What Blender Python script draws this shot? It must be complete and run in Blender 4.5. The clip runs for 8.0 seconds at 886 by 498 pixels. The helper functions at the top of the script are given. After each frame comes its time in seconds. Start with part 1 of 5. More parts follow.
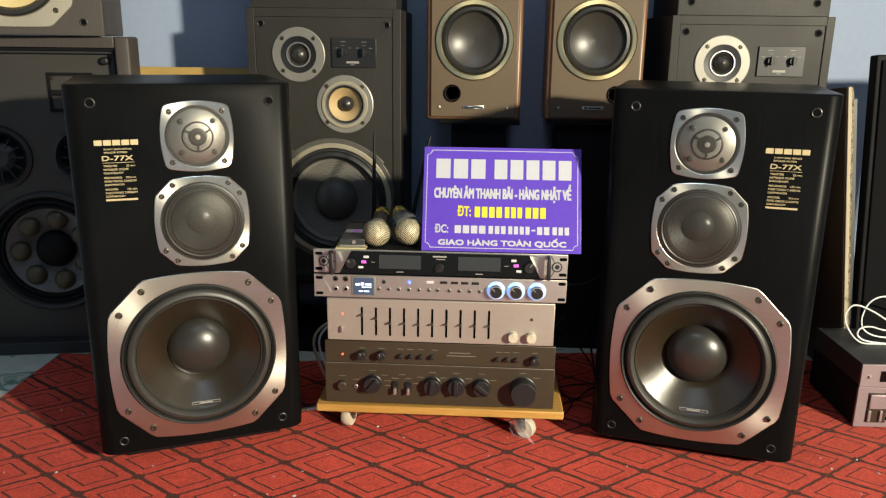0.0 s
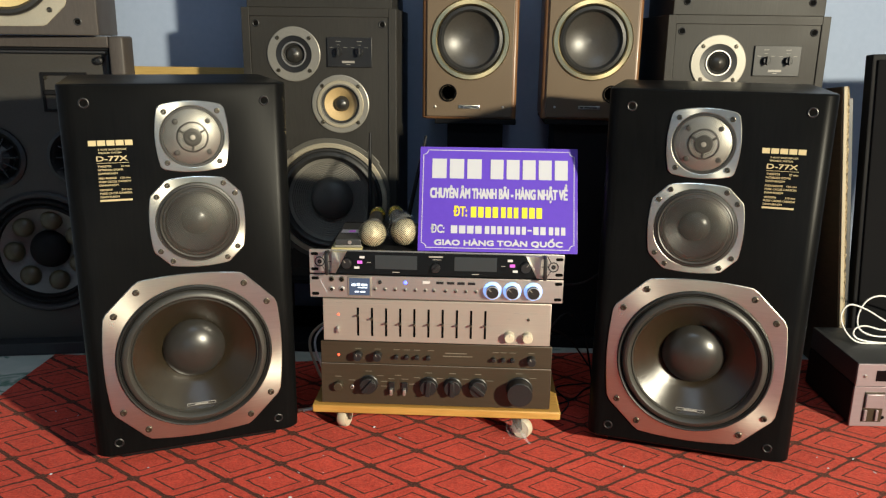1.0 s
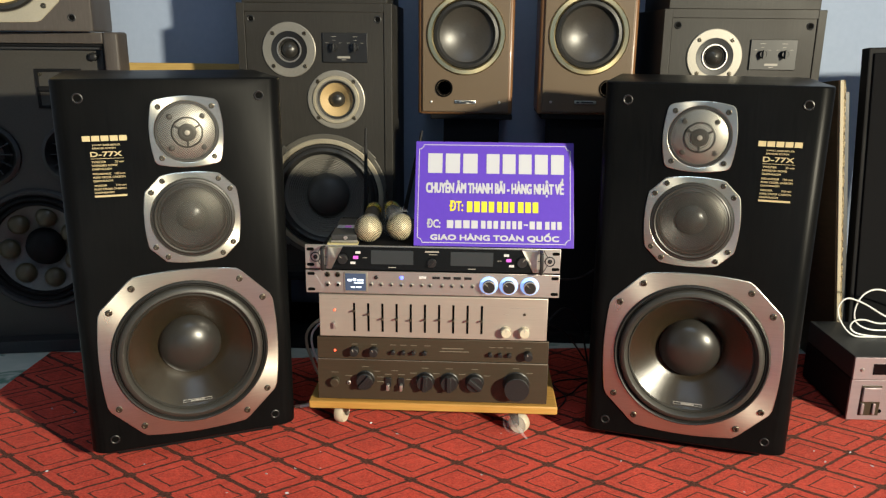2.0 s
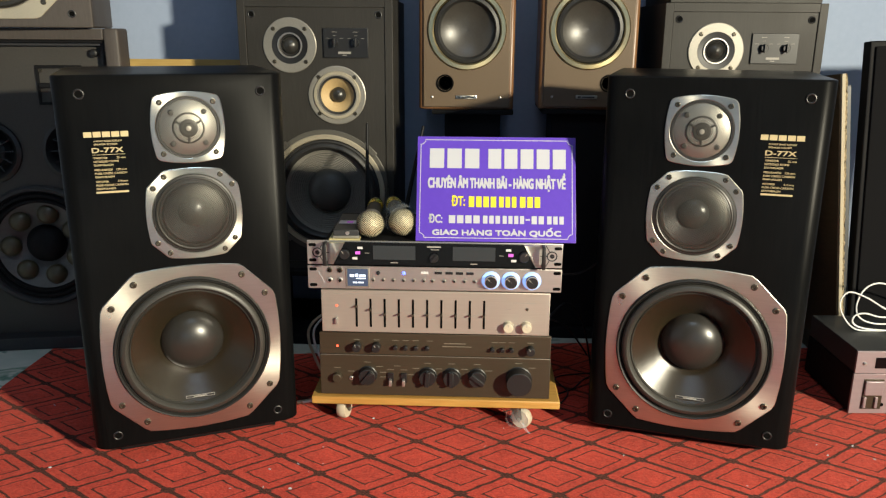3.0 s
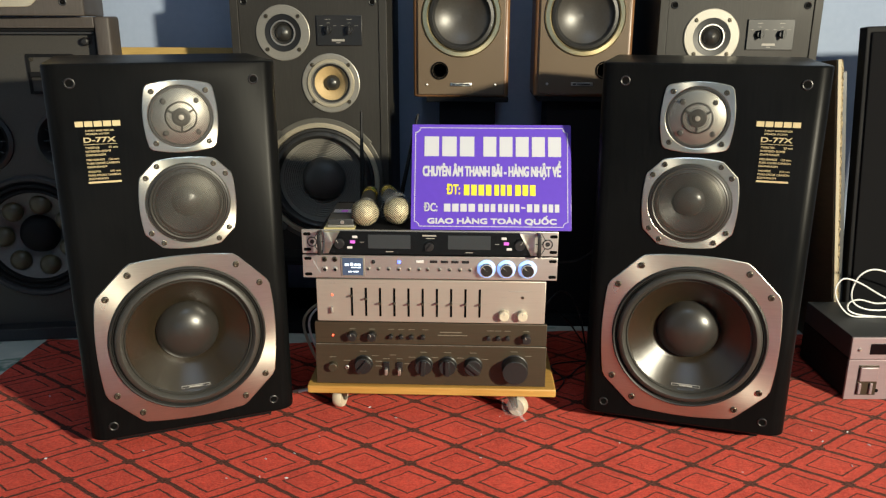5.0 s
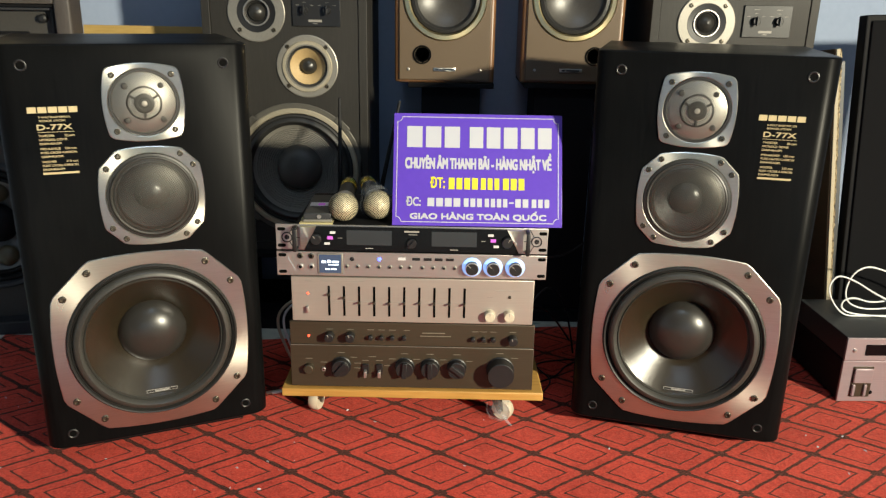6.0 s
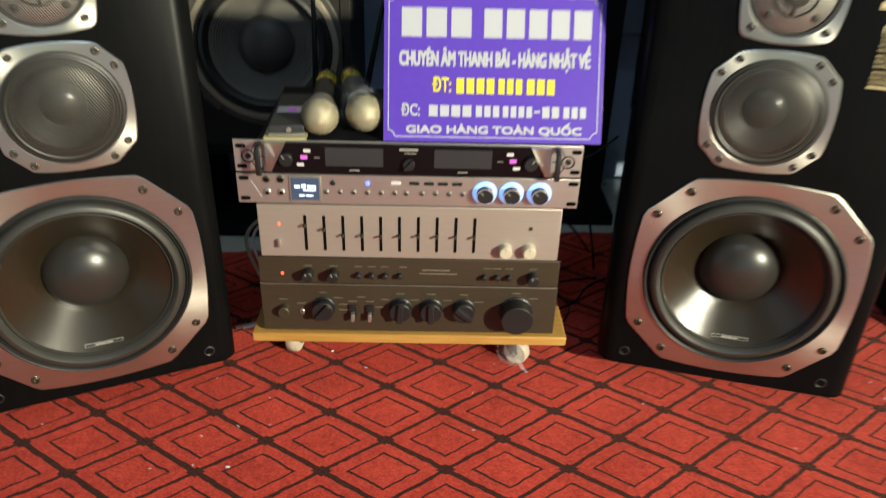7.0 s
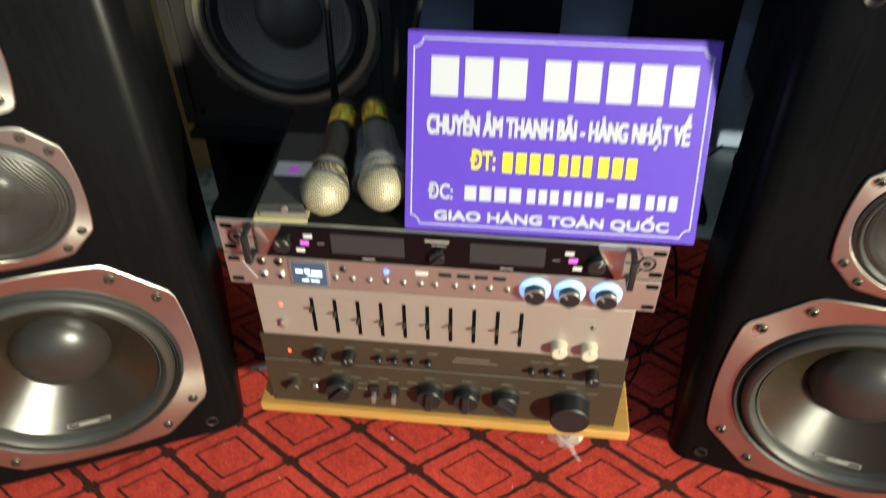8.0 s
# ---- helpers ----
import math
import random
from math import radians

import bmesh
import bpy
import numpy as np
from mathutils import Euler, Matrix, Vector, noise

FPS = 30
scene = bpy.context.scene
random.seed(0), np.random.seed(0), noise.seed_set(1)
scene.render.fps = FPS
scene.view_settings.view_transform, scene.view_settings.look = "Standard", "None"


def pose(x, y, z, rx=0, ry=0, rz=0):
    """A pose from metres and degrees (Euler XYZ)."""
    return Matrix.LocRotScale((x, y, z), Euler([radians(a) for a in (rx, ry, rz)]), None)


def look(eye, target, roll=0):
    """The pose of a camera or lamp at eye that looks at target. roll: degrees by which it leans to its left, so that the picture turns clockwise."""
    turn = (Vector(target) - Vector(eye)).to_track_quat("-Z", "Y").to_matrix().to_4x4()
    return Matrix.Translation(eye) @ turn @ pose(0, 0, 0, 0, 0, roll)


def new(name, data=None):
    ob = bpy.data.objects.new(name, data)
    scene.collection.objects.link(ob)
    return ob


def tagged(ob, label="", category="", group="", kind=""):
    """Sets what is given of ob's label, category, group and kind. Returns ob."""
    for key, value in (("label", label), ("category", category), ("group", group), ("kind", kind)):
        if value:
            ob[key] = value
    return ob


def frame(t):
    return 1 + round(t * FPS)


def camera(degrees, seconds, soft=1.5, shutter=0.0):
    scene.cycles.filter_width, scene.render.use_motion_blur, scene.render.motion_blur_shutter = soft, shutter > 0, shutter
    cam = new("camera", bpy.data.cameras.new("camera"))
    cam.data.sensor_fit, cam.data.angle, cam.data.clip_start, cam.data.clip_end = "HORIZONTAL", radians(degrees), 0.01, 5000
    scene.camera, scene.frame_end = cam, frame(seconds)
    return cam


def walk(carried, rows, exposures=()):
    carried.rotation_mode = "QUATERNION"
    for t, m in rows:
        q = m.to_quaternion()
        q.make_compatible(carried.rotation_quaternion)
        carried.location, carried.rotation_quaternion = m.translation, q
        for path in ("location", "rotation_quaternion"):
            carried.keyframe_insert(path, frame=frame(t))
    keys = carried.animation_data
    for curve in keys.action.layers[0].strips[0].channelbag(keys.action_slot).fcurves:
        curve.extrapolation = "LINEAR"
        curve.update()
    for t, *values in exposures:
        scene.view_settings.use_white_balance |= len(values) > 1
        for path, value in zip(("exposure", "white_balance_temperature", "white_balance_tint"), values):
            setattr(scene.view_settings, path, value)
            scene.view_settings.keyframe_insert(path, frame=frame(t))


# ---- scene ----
cam = camera(59.5, 8.0, soft=1.25, shutter=0.4)
PATH = [
    (0, (0.072, 0.089, 0.752), (-0.019, 2.018, 0.231), 0.8),
    (0.5, (0.071, 0.092, 0.75), (-0.016, 2.021, 0.228), 0.8),
    (1, (0.071, 0.093, 0.753), (-0.009, 2.022, 0.23), 0.8),
    (1.5, (0.076, 0.095, 0.75), (-0.001, 2.023, 0.225), 0.7),
    (3, (0.071, 0.095, 0.744), (-0.004, 2.02, 0.207), 0.4),
    (3.5, (0.073, 0.096, 0.744), (-0.003, 2.019, 0.201), 0.3),
    (4, (0.071, 0.1, 0.744), (-0.002, 2.021, 0.195), 0.3),
    (4.5, (0.071, 0.103, 0.743), (-0.002, 2.022, 0.186), 0.2),
    (5, (0.072, 0.1, 0.744), (0.008, 2.017, 0.177), 0.2),
    (5.2, (0.077, 0.096, 0.745), (0.017, 2.011, 0.171), 0.2),
    (6.3, (0.024, 0.268, 0.752), (0.061, 2.152, 0.082), 1.3),
    (6.5, (0.001, 0.334, 0.784), (0.067, 2.19, 0.042), 1.6),
    (6.6, (0.001, 0.362, 0.783), (0.073, 2.207, 0.015), 2.1),
    (6.9, (0.009, 0.449, 0.774), (0.083, 2.221, -0.15), 2.0),
    (7, (0.028, 0.502, 0.767), (0.068, 2.238, -0.224), 1.7),
    (7.2, (0.045, 0.632, 0.737), (0.0, 2.318, -0.339), 0.2),
    (7.5, (0.083, 0.784, 0.829), (-0.094, 2.391, -0.349), -1.7),
    (7.8, (0.08, 0.832, 0.932), (-0.091, 2.39, -0.306), -0.8),
    (8, (0.072, 0.882, 0.899), (-0.088, 2.358, -0.441), -0.3),
]
walk(cam, [(t, look(eye, target, roll)) for t, eye, target, roll in PATH], exposures=((0.0, 0.05, 6000, 9), (6.5, 0.06, 5950, 8), (7.0, 0.0, 5850, 4), (7.5, 0.02, 5750, 3), (8.0, 0.30, 5700, 3)))

# ---- light ----
world = bpy.data.worlds.new("room_dim")
world.use_nodes = True
world.node_tree.nodes["Background"].inputs[0].default_value = (0.55, 0.65, 0.85, 1)
world.node_tree.nodes["Background"].inputs[1].default_value = 0.004
scene.world = world


def area_lamp(name, m, sx, sy, watts, colour):
    d = bpy.data.lights.new(name, "AREA")
    d.shape, d.size, d.size_y, d.energy, d.color = "RECTANGLE", sx, sy, watts, colour
    ob = new(name, d)
    ob.matrix_world = m
    return ob


# warm lamp in front and to one side, a cool tube under the ceiling, and an added cool fill panel out of view in front
key = area_lamp("warm_lamp", look((2.55, -1.12, 1.43), (-0.6, 1.75, 0.3)), 0.15, 0.15, 89, (1.0, 0.87, 0.61))
key.data.spread = radians(100)  # beam narrowed and aimed left, so the right-hand monitor and wall get less light
area_lamp("ceiling_tube", look((0.10, 0.15, 2.82), (0.10, 0.16, 0)), 1.2, 0.08, 10, (0.66, 0.83, 1.0))
# unseen fill panel, added to lift the shaded upright faces with cool light
area_lamp("front_fill", look((0.6, -2.95, 0.95), (0.4, 0, 0.9)), 3.0, 1.7, 8, (0.52, 0.74, 1.0))


# ---- materials ----
def mat(name):
    m = bpy.data.materials.new(name)
    m.use_nodes = True
    nt = m.node_tree
    return m, nt, nt.nodes["Principled BSDF"]


def node(nt, kind, **kw):
    n = nt.nodes.new(kind)
    for k, v in kw.items():
        if k in n.inputs.keys():
            n.inputs[k].default_value = v
    return n


def coords(nt, scale=(1, 1, 1), rot=(0, 0, 0)):
    tc = nt.nodes.new("ShaderNodeTexCoord")
    mp = nt.nodes.new("ShaderNodeMapping")
    mp.inputs["Scale"].default_value = scale
    mp.inputs["Rotation"].default_value = rot
    nt.links.new(tc.outputs["Object"], mp.inputs[0])
    return mp.outputs[0]


def ramp(nt, fac, stops):
    r = nt.nodes.new("ShaderNodeValToRGB")
    el = r.color_ramp.elements
    while len(el) < len(stops):
        el.new(0.5)
    for e, (p, c) in zip(el, stops):
        e.position, e.color = p, (*c, 1)
    nt.links.new(fac, r.inputs[0])
    return r.outputs[0]


def mixed(name, c1, c2, rough=(0.4, 0.55), metal=0.0, scale=(30, 30, 30), big=6.0, bump=0.15, dist=0.001, spec=0.5, coat=0.0, brushed=0.0):
    """Two-scale mottled surface: fine grain and broad wear in colour, gloss and relief."""
    m, nt, p = mat(name)
    co = coords(nt, scale)
    fine = node(nt, "ShaderNodeTexNoise", Scale=1.0, Detail=6.0, Roughness=0.6)
    nt.links.new(co, fine.inputs["Vector"])
    broad = node(nt, "ShaderNodeTexNoise", Scale=big, Detail=3.0)
    nt.links.new(coords(nt), broad.inputs["Vector"])
    add = nt.nodes.new("ShaderNodeMath")
    add.operation = "MULTIPLY_ADD"
    nt.links.new(fine.outputs[0], add.inputs[0])
    add.inputs[1].default_value = 0.6
    half = nt.nodes.new("ShaderNodeMath")
    half.operation = "MULTIPLY"
    half.inputs[1].default_value = 0.4
    nt.links.new(broad.outputs[0], half.inputs[0])
    nt.links.new(half.outputs[0], add.inputs[2])
    nt.links.new(ramp(nt, add.outputs[0], [(0.3, c1), (0.7, c2)]), p.inputs["Base Color"])
    mr = node(nt, "ShaderNodeMapRange")
    mr.inputs[1].default_value, mr.inputs[2].default_value = 0.3, 0.7
    mr.inputs[3].default_value, mr.inputs[4].default_value = rough
    nt.links.new(broad.outputs[0], mr.inputs[0])
    nt.links.new(mr.outputs[0], p.inputs["Roughness"])
    b = node(nt, "ShaderNodeBump", Strength=bump, Distance=dist)
    nt.links.new(fine.outputs[0], b.inputs["Height"])
    nt.links.new(b.outputs[0], p.inputs["Normal"])
    p.inputs["Metallic"].default_value = metal
    p.inputs["Specular IOR Level"].default_value = spec
    p.inputs["Coat Weight"].default_value = coat
    if brushed:
        # turned finish: fine rings round the driver's axis
        tg = nt.nodes.new("ShaderNodeTangent")
        tg.direction_type, tg.axis = "RADIAL", "Y"
        nt.links.new(tg.outputs[0], p.inputs["Tangent"])
        p.inputs["Anisotropic"].default_value = brushed
    return m


def plain(name, c, rough=0.5, metal=0.0, emit=0.0, spec=0.5, alpha=1.0, transmission=0.0):
    m, nt, p = mat(name)
    p.inputs["Base Color"].default_value = (*c, 1)
    p.inputs["Roughness"].default_value = rough
    p.inputs["Metallic"].default_value = metal
    p.inputs["Specular IOR Level"].default_value = spec
    p.inputs["Alpha"].default_value = alpha
    p.inputs["Transmission Weight"].default_value = transmission
    if emit:
        p.inputs["Emission Color"].default_value = (*c, 1)
        p.inputs["Emission Strength"].default_value = emit
    return m


BLACK_ASH = mixed("black_ash_vinyl", (0.0022, 0.0024, 0.0027), (0.0060, 0.0061, 0.0063), (0.29, 0.38), 0, (240, 240, 14), 5, 0.22, 0.0003, 0.06)
CHARCOAL = mixed("charcoal_vinyl", (0.021, 0.0195, 0.0175), (0.036, 0.033, 0.029), (0.45, 0.6), 0, (300, 300, 25), 5, 0.25, 0.0005, 0.3)
DARK_CAB = mixed("dark_cabinet_vinyl", (0.016, 0.017, 0.020), (0.03, 0.03, 0.033), (0.5, 0.65), 0, (260, 260, 40), 5, 0.25, 0.0005)
GREY_BROWN = mixed("grey_brown_vinyl", (0.045, 0.037, 0.032), (0.075, 0.062, 0.055), (0.5, 0.65), 0, (260, 260, 40), 5, 0.2, 0.0005)
BRONZE_BAFFLE = mixed("bronze_baffle_paint", (0.105, 0.072, 0.042), (0.135, 0.094, 0.056), (0.42, 0.55), 0, (500, 500, 500), 4, 0.2, 0.0003)
WALNUT = mixed("walnut_veneer", (0.10, 0.045, 0.018), (0.24, 0.12, 0.05), (0.3, 0.42), 0, (160, 160, 9), 7, 0.2, 0.0004, 0.5, 0.2)
CHAMPAGNE = mixed("champagne_brushed_metal", (0.50, 0.485, 0.43), (0.60, 0.58, 0.52), (0.26, 0.36), 0.95, (25, 400, 400), 8, 0.06, 0.0002, brushed=0.85)
GOLD_RING = mixed("gold_ring_metal", (0.66, 0.53, 0.27), (0.78, 0.64, 0.36), (0.26, 0.34), 1.0, (300, 300, 300), 8, 0.05, 0.0002, brushed=0.6)
STEEL_RING = mixed("satin_steel_ring", (0.27, 0.255, 0.225), (0.34, 0.32, 0.28), (0.42, 0.52), 0.6, (300, 300, 300), 8, 0.1, 0.0002)
DULL_RING = mixed("dull_grey_flange", (0.085, 0.080, 0.068), (0.12, 0.112, 0.096), (0.45, 0.55), 0.3, (300, 300, 300), 8, 0.1, 0.0002)
CREAM_RING = mixed("cream_ring_paint", (0.50, 0.44, 0.32), (0.60, 0.53, 0.40), (0.35, 0.45), 0.6, (300, 300, 300), 8, 0.1, 0.0002)
RUBBER = mixed("black_rubber", (0.014, 0.014, 0.014), (0.024, 0.023, 0.022), (0.42, 0.55), 0, (300, 300, 300), 8, 0.1, 0.0003)
SURROUND = mixed("dusty_rubber_roll", (0.026, 0.025, 0.022), (0.042, 0.040, 0.035), (0.38, 0.5), 0, (300, 300, 300), 8, 0.1, 0.0003, 0.6)
BLACK_PLASTIC = mixed("black_plastic", (0.008, 0.008, 0.009), (0.014, 0.014, 0.015), (0.35, 0.5), 0, (400, 400, 400), 6, 0.1, 0.0002)
MATT_BLACK = mixed("matt_black_paint", (0.0035, 0.0035, 0.0042), (0.0075, 0.0075, 0.009), (0.6, 0.75), 0, (200, 200, 200), 5, 0.2, 0.0004, 0.18)
VENT_DARK = mixed("dark_grey_mesh_plastic", (0.020, 0.019, 0.016), (0.055, 0.052, 0.045), (0.4, 0.5), 0.3, (900, 900, 900), 20, 0.2, 0.0003)
# near-black that puts the shade inside sockets, slots and holes into the colour
VOID = plain("hole_black", (0.002, 0.002, 0.002), 0.9, spec=0.1)
SCREW = mixed("screw_zinc", (0.075, 0.066, 0.050), (0.15, 0.13, 0.10), (0.25, 0.36), 0.8, (500, 500, 500), 20, 0.2, 0.0002)
CAP_GREY = mixed("dust_cap_rubber", (0.020, 0.019, 0.017), (0.030, 0.028, 0.025), (0.30, 0.38), 0, (400, 400, 400), 10, 0.08, 0.0002, 0.6)
PAPER_CONE = mixed("grey_paper_cone", (0.12, 0.115, 0.10), (0.18, 0.17, 0.15), (0.5, 0.6), 0, (300, 300, 300), 8, 0.4, 0.0005)
PAPER_CAP = mixed("dull_grey_paper_cap", (0.060, 0.058, 0.053), (0.085, 0.081, 0.074), (0.45, 0.55), 0, (300, 300, 300), 8, 0.2, 0.0003)
TAN_CONE = mixed("tan_paper_cone", (0.42, 0.29, 0.13), (0.55, 0.40, 0.20), (0.55, 0.65), 0, (300, 300, 300), 9, 0.3, 0.0004)
YELLOW_CONE = mixed("yellow_paper_cone", (0.62, 0.47, 0.20), (0.75, 0.60, 0.30), (0.55, 0.65), 0, (300, 300, 300), 9, 0.3, 0.0004)
POLY_CONE = mixed("dark_poly_cone", (0.035, 0.031, 0.027), (0.055, 0.049, 0.042), (0.30, 0.40), 0, (200, 200, 200), 9, 0.1, 0.0003, 0.6)
SILVER = mixed("brushed_silver_panel", (0.50, 0.475, 0.445), (0.58, 0.55, 0.52), (0.36, 0.44), 0.85, (12, 700, 700), 5, 0.15, 0.0002)
CHAMP_PANEL = mixed("champagne_panel", (0.40, 0.355, 0.315), (0.46, 0.41, 0.365), (0.42, 0.5), 0.55, (12, 700, 700), 5, 0.12, 0.0002)
BROWN_PANEL = mixed("dark_bronze_panel", (0.050, 0.039, 0.025), (0.066, 0.052, 0.034), (0.38, 0.48), 0.35, (12, 600, 600), 5, 0.12, 0.0002)
PINK_SILVER = mixed("aged_silver_panel", (0.33, 0.27, 0.29), (0.40, 0.33, 0.35), (0.4, 0.5), 0.5, (12, 500, 500), 5, 0.12, 0.0002)
STEEL_BODY = mixed("dark_steel_cover", (0.030, 0.032, 0.034), (0.045, 0.047, 0.05), (0.4, 0.55), 0.2, (300, 300, 300), 4, 0.15, 0.0003)
CLOTH = mixed("black_grille_cloth", (0.004, 0.004, 0.005), (0.009, 0.009, 0.010), (0.85, 0.95), 0, (900, 900, 900), 5, 0.3, 0.0004, 0.1)
GLASS_BLACK = plain("black_acrylic", (0.004, 0.004, 0.005), 0.14, spec=0.22)
LCD_GREY = plain("dead_lcd", (0.028, 0.031, 0.035), 0.2)
PINE = mixed("varnished_pine", (0.34, 0.17, 0.035), (0.58, 0.34, 0.09), (0.3, 0.45), 0, (9, 160, 160), 6, 0.2, 0.0005, 0.5, 0.25)
BOARD_FACE = mixed("brown_board_face", (0.055, 0.038, 0.022), (0.09, 0.062, 0.035), (0.6, 0.7), 0, (20, 20, 120), 6, 0.2, 0.0005, 0.2)
PLANK = mixed("bare_yellow_wood", (0.40, 0.26, 0.07), (0.55, 0.38, 0.13), (0.55, 0.65), 0, (20, 20, 200), 6, 0.2, 0.0005)
CREAM_PLASTIC = mixed("cream_nylon", (0.46, 0.41, 0.31), (0.56, 0.50, 0.39), (0.4, 0.5), 0, (200, 200, 200), 20, 0.1, 0.0003)
GOLD_INK = plain("gold_print", (0.55, 0.45, 0.25), 0.45, 0.2)
WHITE_INK = plain("white_print", (0.44, 0.45, 0.50), 0.5)
AMP_INK = plain("dim_bronze_print", (0.17, 0.145, 0.11), 0.5)
FAINT_INK = plain("faint_grey_print", (0.30, 0.28, 0.25), 0.5)
YELLOW_INK = plain("yellow_print", (0.68, 0.61, 0.02), 0.5)
VIOLET = mixed("violet_sign_plastic", (0.090, 0.042, 0.42), (0.105, 0.050, 0.47), (0.28, 0.34), 0, (90, 90, 90), 4, 0.02, 0.0002)
WALL_BLUE = mixed("pale_blue_wall_paint", (0.32, 0.39, 0.54), (0.37, 0.44, 0.59), (0.6, 0.75), 0, (60, 60, 60), 1.6, 0.12, 0.001, 0.3)
CEILING_WHITE = mixed("ceiling_white_paint", (0.48, 0.49, 0.50), (0.56, 0.57, 0.58), (0.7, 0.8), 0, (40, 40, 40), 1.5, 0.1, 0.001, 0.3)
WHITE_CABLE = plain("white_cable_pvc", (0.80, 0.80, 0.78), 0.4)
GREY_CABLE = plain("beige_cable_pvc", (0.42, 0.38, 0.28), 0.45)
DARK_CABLE = plain("black_cable_pvc", (0.012, 0.012, 0.014), 0.45)
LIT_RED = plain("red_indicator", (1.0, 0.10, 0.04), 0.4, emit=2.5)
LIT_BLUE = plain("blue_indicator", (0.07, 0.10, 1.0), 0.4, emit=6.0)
LIT_RING = plain("lit_blue_white_ring", (0.34, 0.54, 1.0), 0.4, emit=0.8)
LIT_BACK = plain("screen_backlight", (0.035, 0.05, 0.085), 0.25, emit=0.8)
LIT_SCREEN = plain("lit_screen_text", (0.75, 0.85, 1.0), 0.4, emit=1.1)
MAGENTA = plain("magenta_button", (0.55, 0.12, 0.60), 0.4, emit=0.2)
BUTTON_WHITE = plain("pale_button", (0.62, 0.60, 0.60), 0.4)
PALE_CARD = mixed("yellow_card", (0.36, 0.31, 0.15), (0.43, 0.37, 0.19), (0.6, 0.7), 0, (80, 80, 80), 20, 0.1, 0.0003)
CLEAR_FILM = plain("clear_plastic_film", (0.85, 0.88, 0.9), 0.16, alpha=0.11)


def weave_cone():
    """Woven carbon cone: fine crossing threads under a satin film."""
    m, nt, p = mat("carbon_weave_cone")
    heights = []
    for s in (1, -1):
        w = node(nt, "ShaderNodeTexWave", Scale=230.0)
        nt.links.new(coords(nt, (1, 0.2, s)), w.inputs["Vector"])
        w.bands_direction = "DIAGONAL"
        heights.append(w.outputs["Fac"])
    mul = nt.nodes.new("ShaderNodeMath")
    mul.operation = "MULTIPLY"
    nt.links.new(heights[0], mul.inputs[0])
    nt.links.new(heights[1], mul.inputs[1])
    nt.links.new(ramp(nt, mul.outputs[0], [(0.0, (0.012, 0.009, 0.005)), (0.8, (0.042, 0.031, 0.016))]), p.inputs["Base Color"])
    b = node(nt, "ShaderNodeBump", Strength=0.22, Distance=0.0004)
    nt.links.new(mul.outputs[0], b.inputs["Height"])
    nt.links.new(b.outputs[0], p.inputs["Normal"])
    p.inputs["Roughness"].default_value = 0.26
    p.inputs["Specular IOR Level"].default_value = 0.8
    p.inputs["Coat Weight"].default_value = 0.08
    p.inputs["Coat Roughness"].default_value = 0.3
    return m


def mesh_grille(name, c, pitch, cover, wire=0.72, rough=0.48):
    """Perforated metal: round holes in a fine lattice that let one see through."""
    m, nt, p = mat(name)
    sep = nt.nodes.new("ShaderNodeSeparateXYZ")
    k = math.pi / pitch
    nt.links.new(coords(nt, (k, k, k), (0, 0.5, 0)), sep.inputs[0])
    vals = []
    for ax in (0, 2):
        s = nt.nodes.new("ShaderNodeMath")
        s.operation = "SINE"
        nt.links.new(sep.outputs[ax], s.inputs[0])
        a = nt.nodes.new("ShaderNodeMath")
        a.operation = "ABSOLUTE"
        nt.links.new(s.outputs[0], a.inputs[0])
        vals.append(a.outputs[0])
    mul = nt.nodes.new("ShaderNodeMath")
    mul.operation = "MULTIPLY"
    nt.links.new(vals[0], mul.inputs[0])
    nt.links.new(vals[1], mul.inputs[1])
    mr = node(nt, "ShaderNodeMapRange")
    mr.inputs[1].default_value, mr.inputs[2].default_value = 0.15, 0.5
    mr.inputs[3].default_value, mr.inputs[4].default_value = wire, cover
    nt.links.new(mul.outputs[0], mr.inputs[0])
    nt.links.new(mr.outputs[0], p.inputs["Alpha"])
    p.inputs["Base Color"].default_value = (*c, 1)
    p.inputs["Metallic"].default_value = 0.8
    p.inputs["Roughness"].default_value = rough
    return m


WEAVE = weave_cone()
TW_MESH = mesh_grille("tweeter_mesh", (0.50, 0.48, 0.43), 0.0027, 0.12, 0.90, 0.48)
MID_MESH = mesh_grille("midrange_mesh", (0.120, 0.117, 0.105), 0.0029, 0.02, 0.82, 0.5)


def mic_mesh():
    m, nt, p = mat("microphone_wire_mesh")
    vals = []
    for s in (1, -1):
        w = node(nt, "ShaderNodeTexWave", Scale=140.0)
        w.bands_direction = "DIAGONAL"
        nt.links.new(coords(nt, (1, 0.6 * s, s)), w.inputs["Vector"])
        vals.append(w.outputs["Fac"])
    mx = nt.nodes.new("ShaderNodeMath")
    mx.operation = "MAXIMUM"
    nt.links.new(vals[0], mx.inputs[0])
    nt.links.new(vals[1], mx.inputs[1])
    nt.links.new(ramp(nt, mx.outputs[0], [(0.55, (0.035, 0.030, 0.018)), (0.93, (0.62, 0.55, 0.37))]), p.inputs["Base Color"])
    b = node(nt, "ShaderNodeBump", Strength=0.6, Distance=0.0008)
    nt.links.new(mx.outputs[0], b.inputs["Height"])
    nt.links.new(b.outputs[0], p.inputs["Normal"])
    p.inputs["Metallic"].default_value = 0.35
    p.inputs["Roughness"].default_value = 0.4
    return m


MIC_MESH = mic_mesh()


